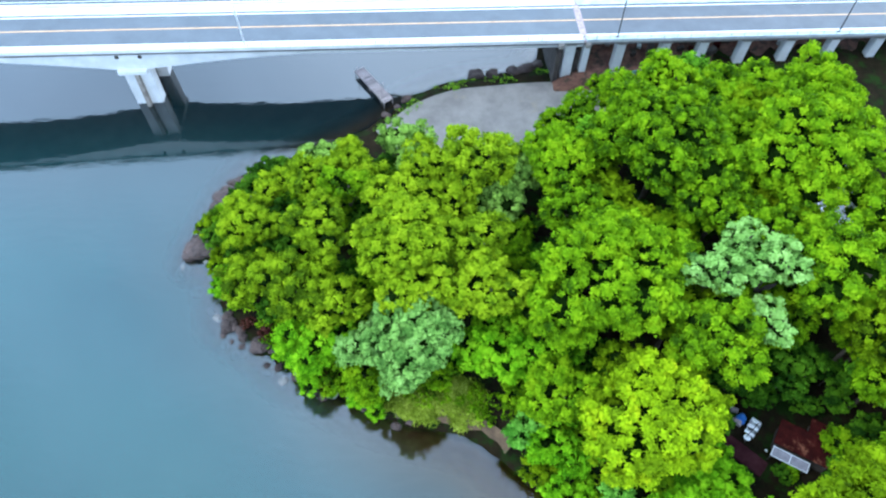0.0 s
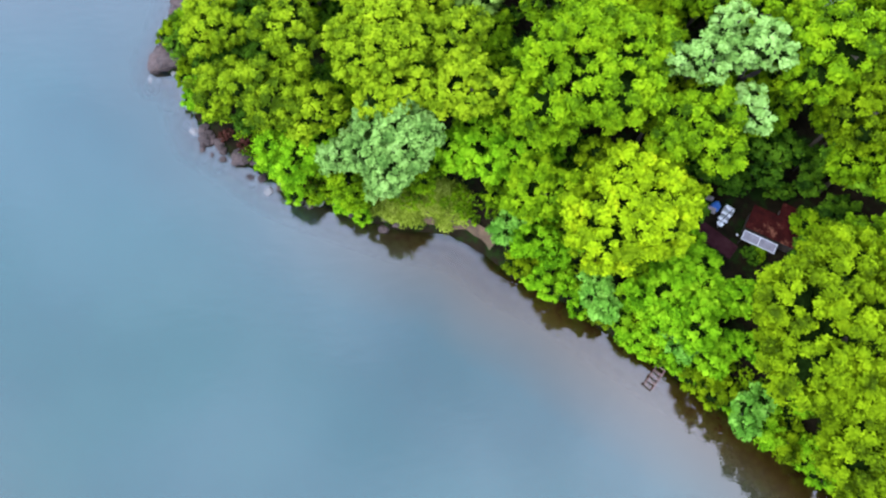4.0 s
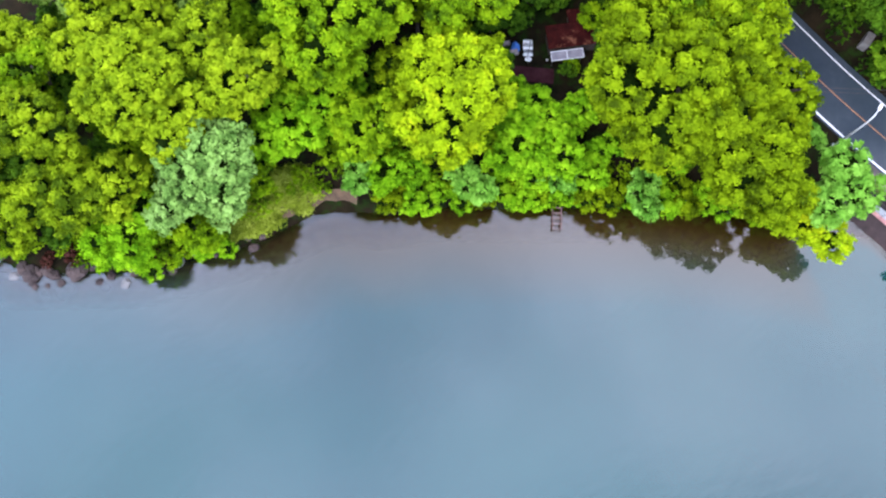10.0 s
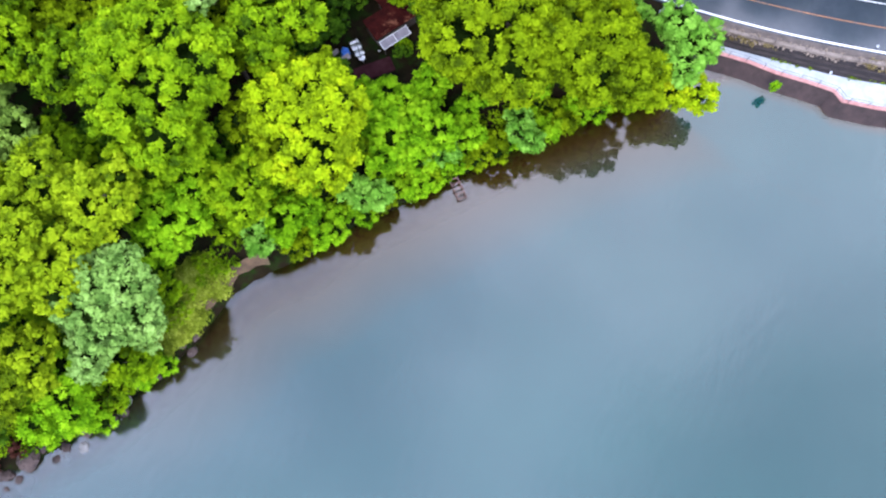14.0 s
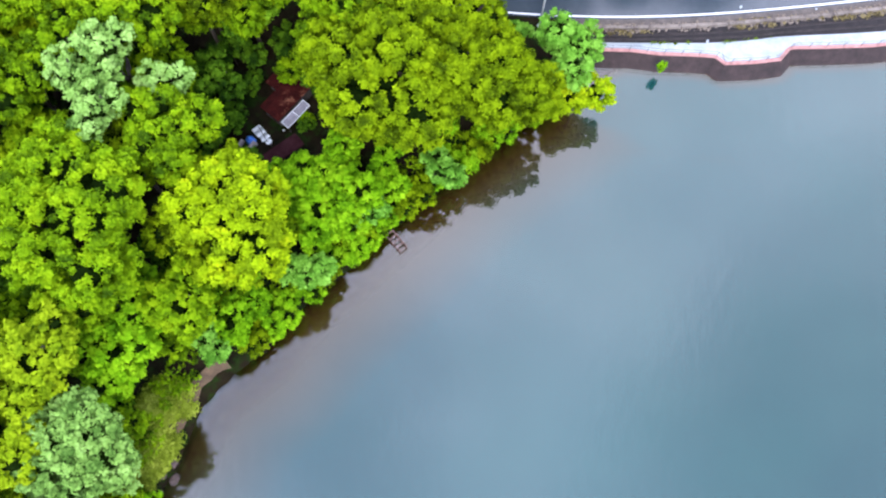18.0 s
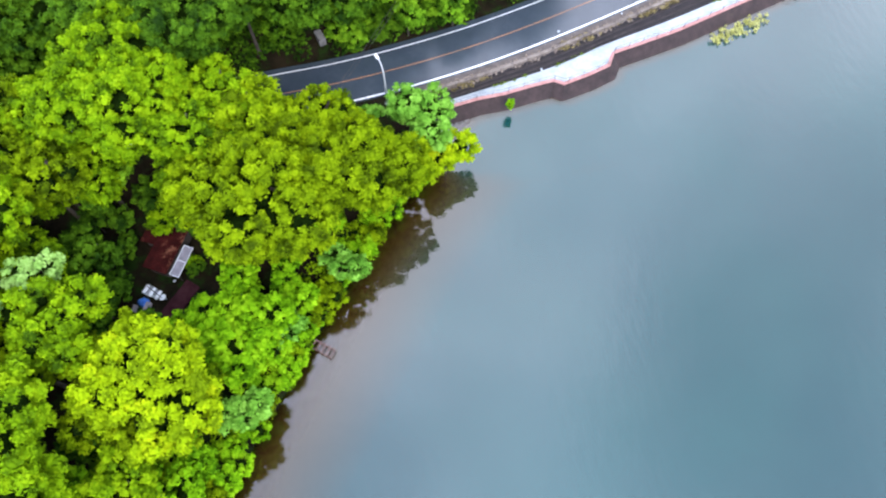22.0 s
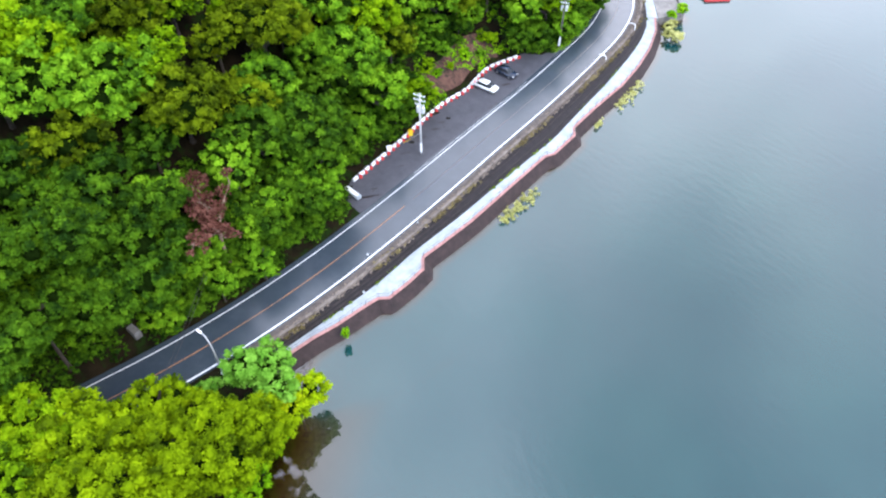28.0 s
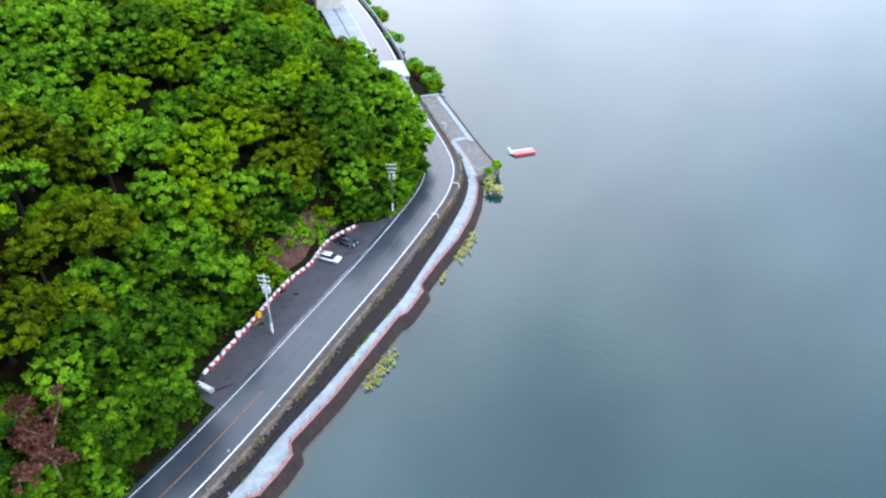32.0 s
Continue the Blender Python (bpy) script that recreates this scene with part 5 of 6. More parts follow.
wb = thing("notice_board", (73.7, -43.2, ROAD_Z - 0.01), 1.2, "blank white board standing behind the barrier blocks", "board")
part("panel", box(0.9, 0.06, 0.8, (0, 0, 0.5), 0.01), WHITE_PLASTIC, wb)
for x in (-0.35, 0.35):
    part("leg", box(0.05, 0.05, 0.55, (x, 0.05, 0)), STEEL, wb)


def utility_pole(at, turn, height, label, mat=POLE_GREY):
    u = thing("utility_pole", at, turn, label, "utility pole", "utility poles")
    part("pole", tube([(0, 0, -0.1), (0, 0, height)], [0.19, 0.12], 12), mat, u, smooth=True)
    for z, w in ((height - 0.4, 1.9), (height - 1.2, 1.9), (height - 2.0, 1.5)):
        arm = part("crossarm", box(w, 0.1, 0.1, (0, 0.14, z), 0.01), STEEL, u)
        for k in range(4):
            x = (k / 3 - 0.5) * w * 0.92
            part("insulator", tube([(x, 0.14, z + 0.1), (x, 0.14, z + 0.2), (x, 0.14, z + 0.3)], [0.05, 0.08, 0.04], 8), WHITE_PLASTIC, arm)
    for x in (-0.42, 0.42):
        part("transformer", tube([(x, -0.2, height - 3.6), (x, -0.2, height - 3.5), (x, -0.2, height - 2.6), (x, -0.2, height - 2.5)], [0.2, 0.27, 0.27, 0.2], 12), STEEL, u, "grey transformer can")
    part("sleeve", tube([(0, 0, 0.4), (0, 0, 2.2)], 0.2, 12), WHITE_PLASTIC, u, "white sleeve round the pole foot")
    for z in np.arange(2.6, height - 3.8, 0.9):
        part("step_bolt", box(0.34, 0.03, 0.03, (0, 0, z)), STEEL, u)
    return u


utility_pole((70.4, -47.0, ROAD_Z - 0.01), 0.5, 11.4, "grey concrete utility pole with crossarms and transformers in the parking bay")
p2z = float(ground(np.array([80.9]), np.array([-85.9]))[0][0])
utility_pole((80.9, -85.9, p2z), 0.7, 11.0, "dark weathered utility pole with crossarms at the wood's edge", WOOD_DARK)
stay = thing("guy_wire", (70.4, -47.0, ROAD_Z), 0, "yellow sleeved guy wire of the utility pole", "guy wire")
part("wire", tube([(0.12, 0.1, 4.0), (3.6, 1.0, 0.2)], 0.02, 6), STEEL, stay)
part("sleeve", tube([(2.0, 0.6, 1.95), (3.5, 0.98, 0.3)], 0.07, 8), YELLOW_PLASTIC, stay, "yellow plastic sleeve")
for dx in (0, 0.7):
    cable = thing("overhead_cable", (0, 0, 0), 0, "thin dark overhead cable crossing the road between trees", "cable", "overhead cables")
    part("wire", tube([(60.5 + dx, -8.6, 9.4), (54.5 + dx, -3.4, 8.9), (49.3 + dx, 1.1, 8.9), (42 + dx, 7.4, 9.3)], 0.022, 5), DARK, cable)

# bent white pipes and small posts on the bank
for x, y, s in ((76.9, -102.2, 2.2), (72.2, -89.6, 2.2), (98.2, -124.4, 2.2)):
    hook = thing("bent_post", (x, y, 2.3), math.atan2(0.7, 0.7), "white bent pipe post on the bank beside the walk", "post", "bent posts on the bank")
    part("pipe", tube([(0, 0, -0.6), (0, 0, s * 0.75), (0.18, 0, s * 0.93), (0.5, 0, s), (1.35, 0, s)], 0.09, 8), WHITE_PLASTIC, hook, smooth=True)
for x, y, z in ((58.1, -37.9, 2.9), (57.0, -28.8, 3.1), (52.7, -25.4, 1.7), (66.2, -68.0, 2.8), (73.6, -93.4, 2.6)):
    mk = thing("marker_post", (x, y, z - 0.1), 0.3, "short white marker post on the bank", "post", "marker posts")
    part("post", box(0.22, 0.22, 0.75, (0, 0, -0.4), 0.03), WHITE_PLASTIC, mk)
    part("cap", box(0.26, 0.26, 0.06, (0, 0, 0.35), 0.02), CONCRETE, mk)

ms = thing("stone_block", (61.9, 1.6, float(ground(np.array([61.9]), np.array([1.6]))[0][0]) + 0.25), 0.3, "pale weathered stone slab under the hillside trees", "stone block")
part("block", box(1.7, 0.9, 1.3, (0, 0, -0.6), 0.07), PALE_ROCK, ms)

# ---- hut in the clearing ----
hz = float(ground(np.array([36.4]), np.array([23.2]))[0][0])
hut = thing("hut", (36.6, 22.55, hz - 0.1), radians(-30.5), "small dark hut with a rusted maroon sheet-metal roof in the clearing", "hut")
part("wall", box(5.2, 2.2, 1.86, (0, 0, 0)), DARK, hut)
roof = part("roof", box(5.8, 2.7, 0.04, (0, 0, 2.06), 0.0, None, Matrix.Rotation(radians(6), 4, "X")), RUST, hut, "rust-red sheet roof with pale patches")
for k in range(14):
    part("roof_sheet", box(0.4, 2.76, 0.035, (-2.68 + k * 0.41, 0, 2.11 + 0.03 * (k % 2)), 0.0, None, Matrix.Rotation(radians(6), 4, "X")), RUST, roof)
part("annex_wall", box(2.8, 1.7, 1.7, (1.6, 2.1, 0)), DARK, hut)
annex = part("annex_roof", box(3.2, 2.0, 0.05, (1.5, 2.2, 1.9), 0.0, None, Matrix.Rotation(radians(-5), 4, "X")), RUST, hut, "maroon sheet roof of the annex")
for k in range(6):
    part("roof_sheet", box(0.5, 2.04, 0.04, (0.2 + k * 0.53, 2.2, 1.96), 0.0, None, Matrix.Rotation(radians(-5), 4, "X")), RUST, annex)
awning = part("awning", box(3.6, 1.05, 0.04, (-0.9, -2.1, 1.6), 0.0, None, Matrix.Rotation(radians(10), 4, "X")), AWNING, hut, "translucent whitish awning")
for y, z in ((-1.6, 1.72), (-2.6, 1.56)):
    part("frame_bar", box(3.7, 0.06, 0.06, (-0.9, y, z)), STEEL, awning, "white frame bar")
for x in (-2.7, -0.9, 0.9):
    part("batten", box(0.06, 1.1, 0.05, (x, -2.1, 1.66), 0.0, None, Matrix.Rotation(radians(10), 4, "X")), STEEL, awning)
for x in (-2.5, 0.7):
    part("post", box(0.09, 0.09, 1.5, (x, -2.4, 0)), DARK, hut)
dg = thing("rowing_boat", (32.15, 24.65, float(ground(np.array([32.15]), np.array([24.65]))[0][0]) + 0.02), math.atan2(-2.1, -1.7), "small white rowing boat lying beside the hut", "boat")
hull, rows_ = bmesh.new(), []
for k in range(9):
    u = k / 8
    w = 0.58 * math.sin(math.pi * min(1, 0.3 + u * 0.84)) ** 0.6 if u < 0.999 else 0.08
    rows_.append([hull.verts.new((-1.4 + 2.8 * u, w * math.cos(a), 0.48 + 0.46 * math.sin(a))) for a in np.linspace(math.pi, 2 * math.pi, 9)])
for a, b in zip(rows_, rows_[1:]):
    for k in range(8):
        hull.faces.new((a[k], b[k], b[k + 1], a[k + 1]))
hull.faces.new(rows_[0])
bmesh.ops.solidify(hull, geom=hull.faces[:], thickness=0.05)
part("hull", hull, WHITE_PLASTIC, dg, smooth=True)
for x, w in ((-1.15, 1.0), (-0.35, 1.1), (0.45, 1.05), (1.0, 0.7)):
    part("bench", box(0.34, w, 0.05, (x, 0, 0.4), 0.01), WHITE_PLASTIC, dg)
part("foredeck", box(0.5, 0.5, 0.05, (1.1, 0, 0.46), 0.01), STEEL, dg)
part("oar", tube([(-1.2, 0.3, 0.52), (1.1, -0.15, 0.52)], 0.04, 6), DARK, dg, "dark oar laid across the benches")
tz = float(ground(np.array([31.6]), np.array([26.1]))[0][0])
tarp = thing("tarpaulin", (31.5, 26.0, tz), 0.8, "crumpled blue tarpaulin over a heap by the hut", "tarpaulin")
tb = bmesh.new()
bmesh.ops.create_icosphere(tb, subdivisions=3, radius=0.7)
for v in tb.verts:
    v.co = Vector((v.co.x * 1.0, v.co.y * 0.75, max(v.co.z, 0) * 0.7)) * (1 + 0.18 * noise.noise(v.co * 3))
part("sheet", tb, BLUE_TARP, tarp)
for x, y, s, m_ in ((30.9, 25.6, 0.6, WOOD_GREY), (31.0, 27.0, 0.5, WOOD_GREY), (33.3, 22.6, 0.16, WHITE_PLASTIC)):
    cr = thing("crate", (x, y, float(ground(np.array([x]), np.array([y]))[0][0])), x, "weathered storage crate lying in the hut's yard", "crate", "crates in the yard")
    for k in range(4):
        part("slat", box(s * 1.6, s * 0.2, s * 0.7, (0, (k - 1.5) * s * 0.25, 0), 0.01), m_, cr)
yard = thing("yard_paving", (31.0, 22.2, float(ground(np.array([31.0]), np.array([22.2]))[0][0])), math.atan2(-1, 1.05), "dark worn asphalt patch in front of the hut", "paving", kind="structure")
part("slab", box(4.6, 1.9, 0.3, (0, 0, -0.18), 0.05), surface("worn_drive", (0.022, 0.006, 0.008), (0.05, 0.018, 0.022), 0.8, 0.95, 0.3, 10.0, spec=0.05), yard)


for x, y, z, R, leaf in ((34.6, 20.2, 0.6, 1.3, "green"), (32.0, 14.6, 1.2, 2.6, "lime"), (36.2, 17.2, 0.9, 1.9, "green"), (43.2, 27.0, 6.5, 3.6, "fern"), (31.2, 10.4, 1.0, 2.2, "lime"), (33.6, 20.0, 1.2, 1.0, "deep"), (33.4, 27.4, 2.2, 1.8, "deep"), (37.4, 26.8, 2.0, 1.5, "deep")):
    tree(x, y, z + hz, R, leaf, where="beside the hut", name="shrub")


# ---- jetty, docks ----
TIMBER = surface("wet_brown_timber", (0.08, 0.045, 0.04), (0.2, 0.12, 0.105), 1.5, 0.8, 0.35, 14.0, island=0.35)


def wooden_frame(name, a, b, width, z, label, planks, wood=WOOD_GREY):
    a, b = Vector((*a, 0)), Vector((*b, 0))
    d = (b - a)
    j = thing(name, (a.x, a.y, z), math.atan2(d.y, d.x), label, "jetty")
    n = d.length
    for y in (-width / 2, width / 2):
        part("beam", box(n, 0.12, 0.14, (n / 2, y, -0.16), 0.01), wood, j)
        for x in (0.15, n / 2, n - 0.15):
            part("post", tube([(x, y, -2.2), (x, y, 0.15)], 0.07, 8), wood, j)
    step = 0.24 if planks else n / 4.2
    me = bpy.data.meshes.new("plank")
    box(0.2 if planks else 0.13, width + 0.2, 0.05, (0, 0, 0), 0.008).to_mesh(me)
    for x in np.arange(0.1, n, step):
        link("plank", me, wood, j).location = (x, 0, -0.01)
    return j


wooden_frame("jetty", (23.6, 9.0), (21.9, 7.1), 0.95, 0.5, "small wet brown timber jetty frame standing in the shallows", False, TIMBER)
dk = wooden_frame("dock", (-8.3, 76.2), (-13.2, 83.2), 1.5, 0.85, "long weathered grey plank dock reaching into the lake", True)
for x, y in ((1.2, 0.6), (2.4, -0.7), (7.6, 0.7)):
    part("mooring_pole", tube([(x, y, -2.0), (x, y + 0.1, 1.5)], 0.05, 8), WOOD_GREY, dk)
rp = thing("pontoon", (79.0, -130.6, 0.0), math.atan2(-4.9, -3.0), "floating pontoon with faded red deck and white edge", "pontoon")
part("float", box(5.6, 2.0, 0.7, (0, 0, -0.25), 0.08), RED_PLASTIC, rp, "red float")
part("deck", box(5.65, 2.05, 0.1, (0, 0, 0.47), 0.03), surface("faded_red_deck", (0.42, 0.17, 0.17), (0.6, 0.34, 0.33), 1.5, 0.7, 0.1, 12.0), rp, "faded pinkish-red deck")
part("deck_edge", box(5.65, 0.3, 0.06, (0, 0.95, 0.57), 0.01), WHITE_PLASTIC, rp, "white deck edge")
part("ramp", box(0.5, 2.6, 0.08, (-2.9, 1.2, 0.55), 0.01, None, Matrix.Rotation(radians(10), 4, "X")), WHITE_PLASTIC, rp)

# ---- terrace at the bend, far lot, canopy and house ----
terrace = thing("terrace", (0, 0, 0), label="grey concrete lakeside terrace with low white edge walls", category="terrace", kind="structure")
w_out = resample(np.array([(78.7, -111.4), (83.7, -115.6), (89.1, -119.4), (94, -122.6)]), 24)
w_in = match(w_out, polyline(WALK_IN, 0.25))
loft("walk_slab", [at_z(w_in, WALK_Z), at_z(w_out, WALK_Z), at_z(w_out, 0.2), at_z(w_in, 0.2)], CONCRETE, terrace, "pale walk beside the terrace")
t_out = resample(np.array([(77.5, -117.7), (84.4, -121.9), (93, -127.7), (105.2, -136.2), (115.2, -143)]), 40)
t_in = resample(np.array([(78.8, -111.7), (83.8, -115.8), (93.5, -121.4), (104, -127.6), (118.2, -138)]), 40)
loft("slab", [at_z(t_in, WALK_Z - 0.06), at_z(t_out, WALK_Z - 0.06), at_z(t_out, -3.0), at_z(t_in, -3.0)], GREY_CONCRETE, terrace)
edge = resample(np.array([(90.2, -125.4), (93, -127.3), (105.2, -135.8), (115, -142.5)]), 24)
strip("edge_wall", edge, -0.05, 1.15, WALK_Z - 0.3, WALK_Z + 0.08, CONCRETE, terrace, "white edge paving")
strip("edge_wall", resample(np.array([(115.3, -142.7), (118.2, -138)]), 6), -0.2, 0.35, WALK_Z - 0.3, WALK_Z + 0.6, CONCRETE, terrace, "white end wall")
strip("cross_path", resample(np.array([(92.4, -126.4), (94.2, -122.3)]), 6), -0.8, 0.8, WALK_Z - 0.3, WALK_Z + 0.03, CONCRETE, terrace, "white path across the terrace")
strip("lake_wall", resample(np.array([(77.6, -118.0), (84.4, -122.2), (93, -128), (105.2, -136.5), (115.4, -143.3)]), 30), -0.22, 0.0, -3.0, WALK_Z + 0.25, GREY_CONCRETE, terrace, "grey lake wall")
lot = thing("far_lot", (0, 0, 0), label="pale concrete lot beside the far lakeside road", category="lot", kind="structure")
FAR_ROAD = ROAD[(ROAD[:, 0] > 142)]
strip("surface", FAR_ROAD[FAR_ROAD[:, 0] < 202], 3.4, 12.6, 2.6, ROAD_Z + 0.1, LOT_PALE, lot)
strip("kerb", FAR_ROAD[FAR_ROAD[:, 0] < 202], 7.6, 7.9, 2.6, ROAD_Z + 0.25, POST_GREY, lot, "dark grey kerb dividing the lot")
strip("lake_rail", FAR_ROAD, -5.4, -5.1, 2.0, ROAD_Z + 0.9, CONCRETE, lot, "pale parapet on the lake side")
can = thing("canopy", (129.8, -139.9, ROAD_Z), math.atan2(-4.5, 12.0) + 1.25, "flat white canopy roof on slim posts over the roadside", "canopy")
part("roof", box(7.4, 13.0, 0.3, (0, 0, 3.4), 0.06), ROOF_PALE, can)
for x in (-3.3, 3.3):
    for y in (-6, 0, 6):
        part("post", box(0.16, 0.16, 3.4, (x, y, 0)), STEEL, can)
for x in (-1.6, 0.4, 2.2):
    part("vending_machine", box(1.0, 0.8, 1.8, (x, -3.5, 0), 0.04), WHITE_PLASTIC, can)
hs = thing("house", (204, -183.5, ROAD_Z + 0.1), math.atan2(-8.5, -9.4) + 1.5708 + 0.2, "cream house with a brown roof by the far lot", "house")
part("wall", box(15, 9, 4.5, (0, 0, 0)), PLASTER, hs)
rb = bmesh.new()
rv = [rb.verts.new(c) for c in ((-8, -5.2, 4.4), (8, -5.2, 4.4), (8, 5.2, 4.4), (-8, 5.2, 4.4), (-8, 0, 6.8), (8, 0, 6.8))]
for f in ((0, 1, 5, 4), (2, 3, 4, 5), (0, 4, 3), (1, 2, 5), (3, 2, 1, 0)):
    rb.faces.new([rv[k] for k in f])
part("roof", rb, ROOF_BROWN, hs)
for side in (-1, 1):
    for k in range(4):
        w_ = part("window", box(1.5, 0.1, 1.2, (-5 + k * 3.4, side * 4.52, 1.4), 0.01), WHITE_PLASTIC, hs)
        part("pane", box(1.3, 0.12, 1.0, (-5 + k * 3.4, side * 4.53, 1.5)), CAR_GLASS, w_)

# shrubs and trees along the far wall
for x, y, z, R, leaf in ((134, -154, 2.0, 3.2, "mint"), (129.5, -152.6, 2.0, 3.4, "green"), (125.4, -150.6, 1.6, 3.2, "mint"), (121.4, -148.2, 1.6, 2.6, "green"), (137.5, -157, 2.0, 2.6, "green"), (119, -145, 1.6, 2.2, "green"), (127.2, -147.4, 2.6, 1.6, "dead"), (131.5, -150, 3.0, 2.6, "green"),
                         (158, -171, 2.2, 3.0, "mint"), (162, -174, 2.0, 2.4, "mint"), (176, -184.5, 2.2, 3.0, "green"), (181, -188, 2.4, 3.2, "mint"), (186, -191, 2.4, 2.8, "green"), (196, -197.5, 2.0, 2.6, "mint"),
                         (76.3, -113.2, 0.7, 1.5, "reed"), (73.2, -109.6, 0.8, 2.0, "reed"), (78.6, -118.8, 1.6, 1.0, "lime"), (77.3, -117.4, 1.4, 1.1, "lime"), (77.6, -114.0, 1.4, 1.2, "lime"), (48.2, -19.9, 1.9, 0.75, "lime")):
    tree(x, y, z, R, leaf, base=0.3 if x > 100 else (WALK_Z if leaf == "lime" else 0.0), where="at the lake wall", name="shrub" if R < 3 else "broadleaf_tree", kind="near")

# ---- reed beds at the wall foot ----
def reed_bed(a, b, width, seed, label):
    rng_ = np.random.default_rng(seed)
    n = int(11 * np.hypot(b[0] - a[0], b[1] - a[1]))
    s = rng_.random(n)[:, None]
    c = np.array(a) * (1 - s) + np.array(b) * s + rng_.normal(size=(n, 2)) * width * 0.42
    c3 = np.c_[c, rng_.uniform(0.05, 0.5, n)]
    v = leaf_cards(rng_, c3, rng_.uniform(0.14, 0.3, n), 34, 0.24)
    me = spray_mesh("reeds", v)
    ob = link("reeds", me, LEAF["reed"])
    return tagged(ob, label, "reeds", kind="stuff")


reed_bed((53.2, -49.6), (55.4, -58.4), 1.3, 3, "pale straw-green reeds growing in the lake at the wall foot")
reed_bed((63.6, -84.8), (66.2, -93.8), 1.5, 4, "pale straw-green reeds growing in the lake at the wall foot")
reed_bed((61.6, -77.5), (62.4, -79.5), 0.5, 5, "pale green tuft of reeds at the wall foot")


# ---- undergrowth on banks and hill foot ----
def undergrowth(name, x, y, low, high, leaf, per_m2, mat, seed, label, big=0.0):
    rng_ = np.random.default_rng(seed)
    z, _ = ground(x, y)
    c = np.c_[x, y, z + rng_.uniform(low, high, len(x))]
    v = leaf_cards(rng_, c, rng_.uniform(0.35 + 0.3 * big, 0.85 + 0.4 * big, len(x)), per_m2, leaf)
    ob = link(name, spray_mesh(name, v), mat)
    return tagged(ob, label, "undergrowth", kind="stuff")


rng = np.random.default_rng(11)
x_, y_ = rng.uniform(58, 118, 9000), rng.uniform(-122, 40, 9000)
r_, s_ = line_distance(x_, y_, ROAD[::3])
bay = smooth01((-30 - y_) / 4) * smooth01((y_ + 84) / 8)
foot = 5.0 + 6.6 * bay
clear_stone = np.hypot(x_ - 61.9, y_ - 1.6) < 2.2
clear = (y_ > -80) & (y_ < -50) & (r_ < foot + 7)
ok = (s_ > 0) & (r_ > foot) & (r_ < foot + 15) & ~clear & ~clear_stone
undergrowth("hill_undergrowth", x_[ok], y_[ok], 0.0, 0.7, 0.5, 4.5, LEAF["deep"], 12, "tangled green undergrowth on the foot of the hillside", 1.0)
ok = (s_ > 0) & (r_ > foot) & (r_ < foot + 7) & clear & (np.sin(x_ * 0.9) + np.sin(y_ * 0.55 + 1) > -0.1)
undergrowth("bank_grass", x_[ok], y_[ok], -0.2, 0.1, 0.35, 9, LEAF["lime"], 15, "bright green weeds on the bank behind the parking bay")
x_, y_ = rng.uniform(-30, 48, 5200), rng.uniform(-12, 66, 5200)
_, i_ = ground(x_, y_)
ok = (i_ > 0.1) & (i_ < 4.2) & ~((x_ > -6) & (x_ < 8) & (i_ < 1.6))
undergrowth("shore_undergrowth", x_[ok], y_[ok], 0.1, 1.0, 0.36, 9, LEAF["green"], 13, "green waterside plants along the bank")
x_, y_ = rng.uniform(-10, 22, 2600), rng.uniform(66, 84, 2600)
_, i_ = ground(x_, y_)
ok = (i_ > 0.2) & (i_ < 2.6) & (np.sin(x_ * 0.8) + np.sin(y_ * 0.9 + 0.6 * x_) > -0.4)
undergrowth("verge_grass", x_[ok][::2], y_[ok][::2], -0.1, 0.1, 0.25, 9, GRASS_BRIGHT, 14, "yellow-green rough grass along the gravel lot's edge", -0.8)

x_, y_ = rng.uniform(76, 100, 5000), rng.uniform(-116, -84, 5000)
r_, s_ = line_distance(x_, y_, ROAD[::3])
ok = (s_ > 0) & (r_ > 4.0) & (r_ < 5.6)
undergrowth("roadside_grass", x_[ok], y_[ok], -0.25, 0.0, 0.3, 12, GRASS_BRIGHT, 17, "bright green grass strip along the road's edge")

# ---- bare slope above the parking bay, bare shore below the silvery tree ----
bare = thing("bare_slope", (0, 0, 0), label="bare reddish-brown earth slope above the parking bay", category="slope", kind="structure")
line_ = resample(shifted(BARRIER[(BARRIER[:, 1] < -57) & (BARRIER[:, 1] > -74)], 1.5), 30)
out_ = shifted(line_, 4.4)
zi, zo = ground(*line_.T)[0] + 0.12, ground(*out_.T)[0] + 0.12
loft("surface", [at_z(line_, zi), at_z(out_, zo), at_z(out_, zo - 0.5), at_z(line_, zi - 0.5)], EARTH_RED, bare)
beach = thing("bare_shore", (0, 0, 0), label="strip of bare brown earth along the water's edge", category="shore", kind="structure")
line_ = resample(spline([(-2.4, 27.1), (0.4, 26.6), (2.6, 25.9), (4.9, 24.6), (6.4, 23.2)], 0.6), 24)
out_ = shifted(line_, 1.4)
loft("surface", [at_z(shifted(line_, -0.5), 0.03), at_z(line_, 0.3), at_z(out_, 1.05), at_z(out_, 0.2), at_z(shifted(line_, -0.5), -0.4)], EARTH, beach)
x_, y_ = rng.uniform(-9, 4, 1500), rng.uniform(26, 32, 1500)
_, i_ = ground(x_, y_)
ok = (i_ > np.where((x_ > -2.2) & (np.sin(x_ * 2.1 + y_) > -0.5), 1.3, 0.1)) & (i_ < 5)
undergrowth("bank_meadow", x_[ok], y_[ok], -0.2, 0.05, 0.26, 11, GRASS, 16, "yellow-green grass on the lake bank")

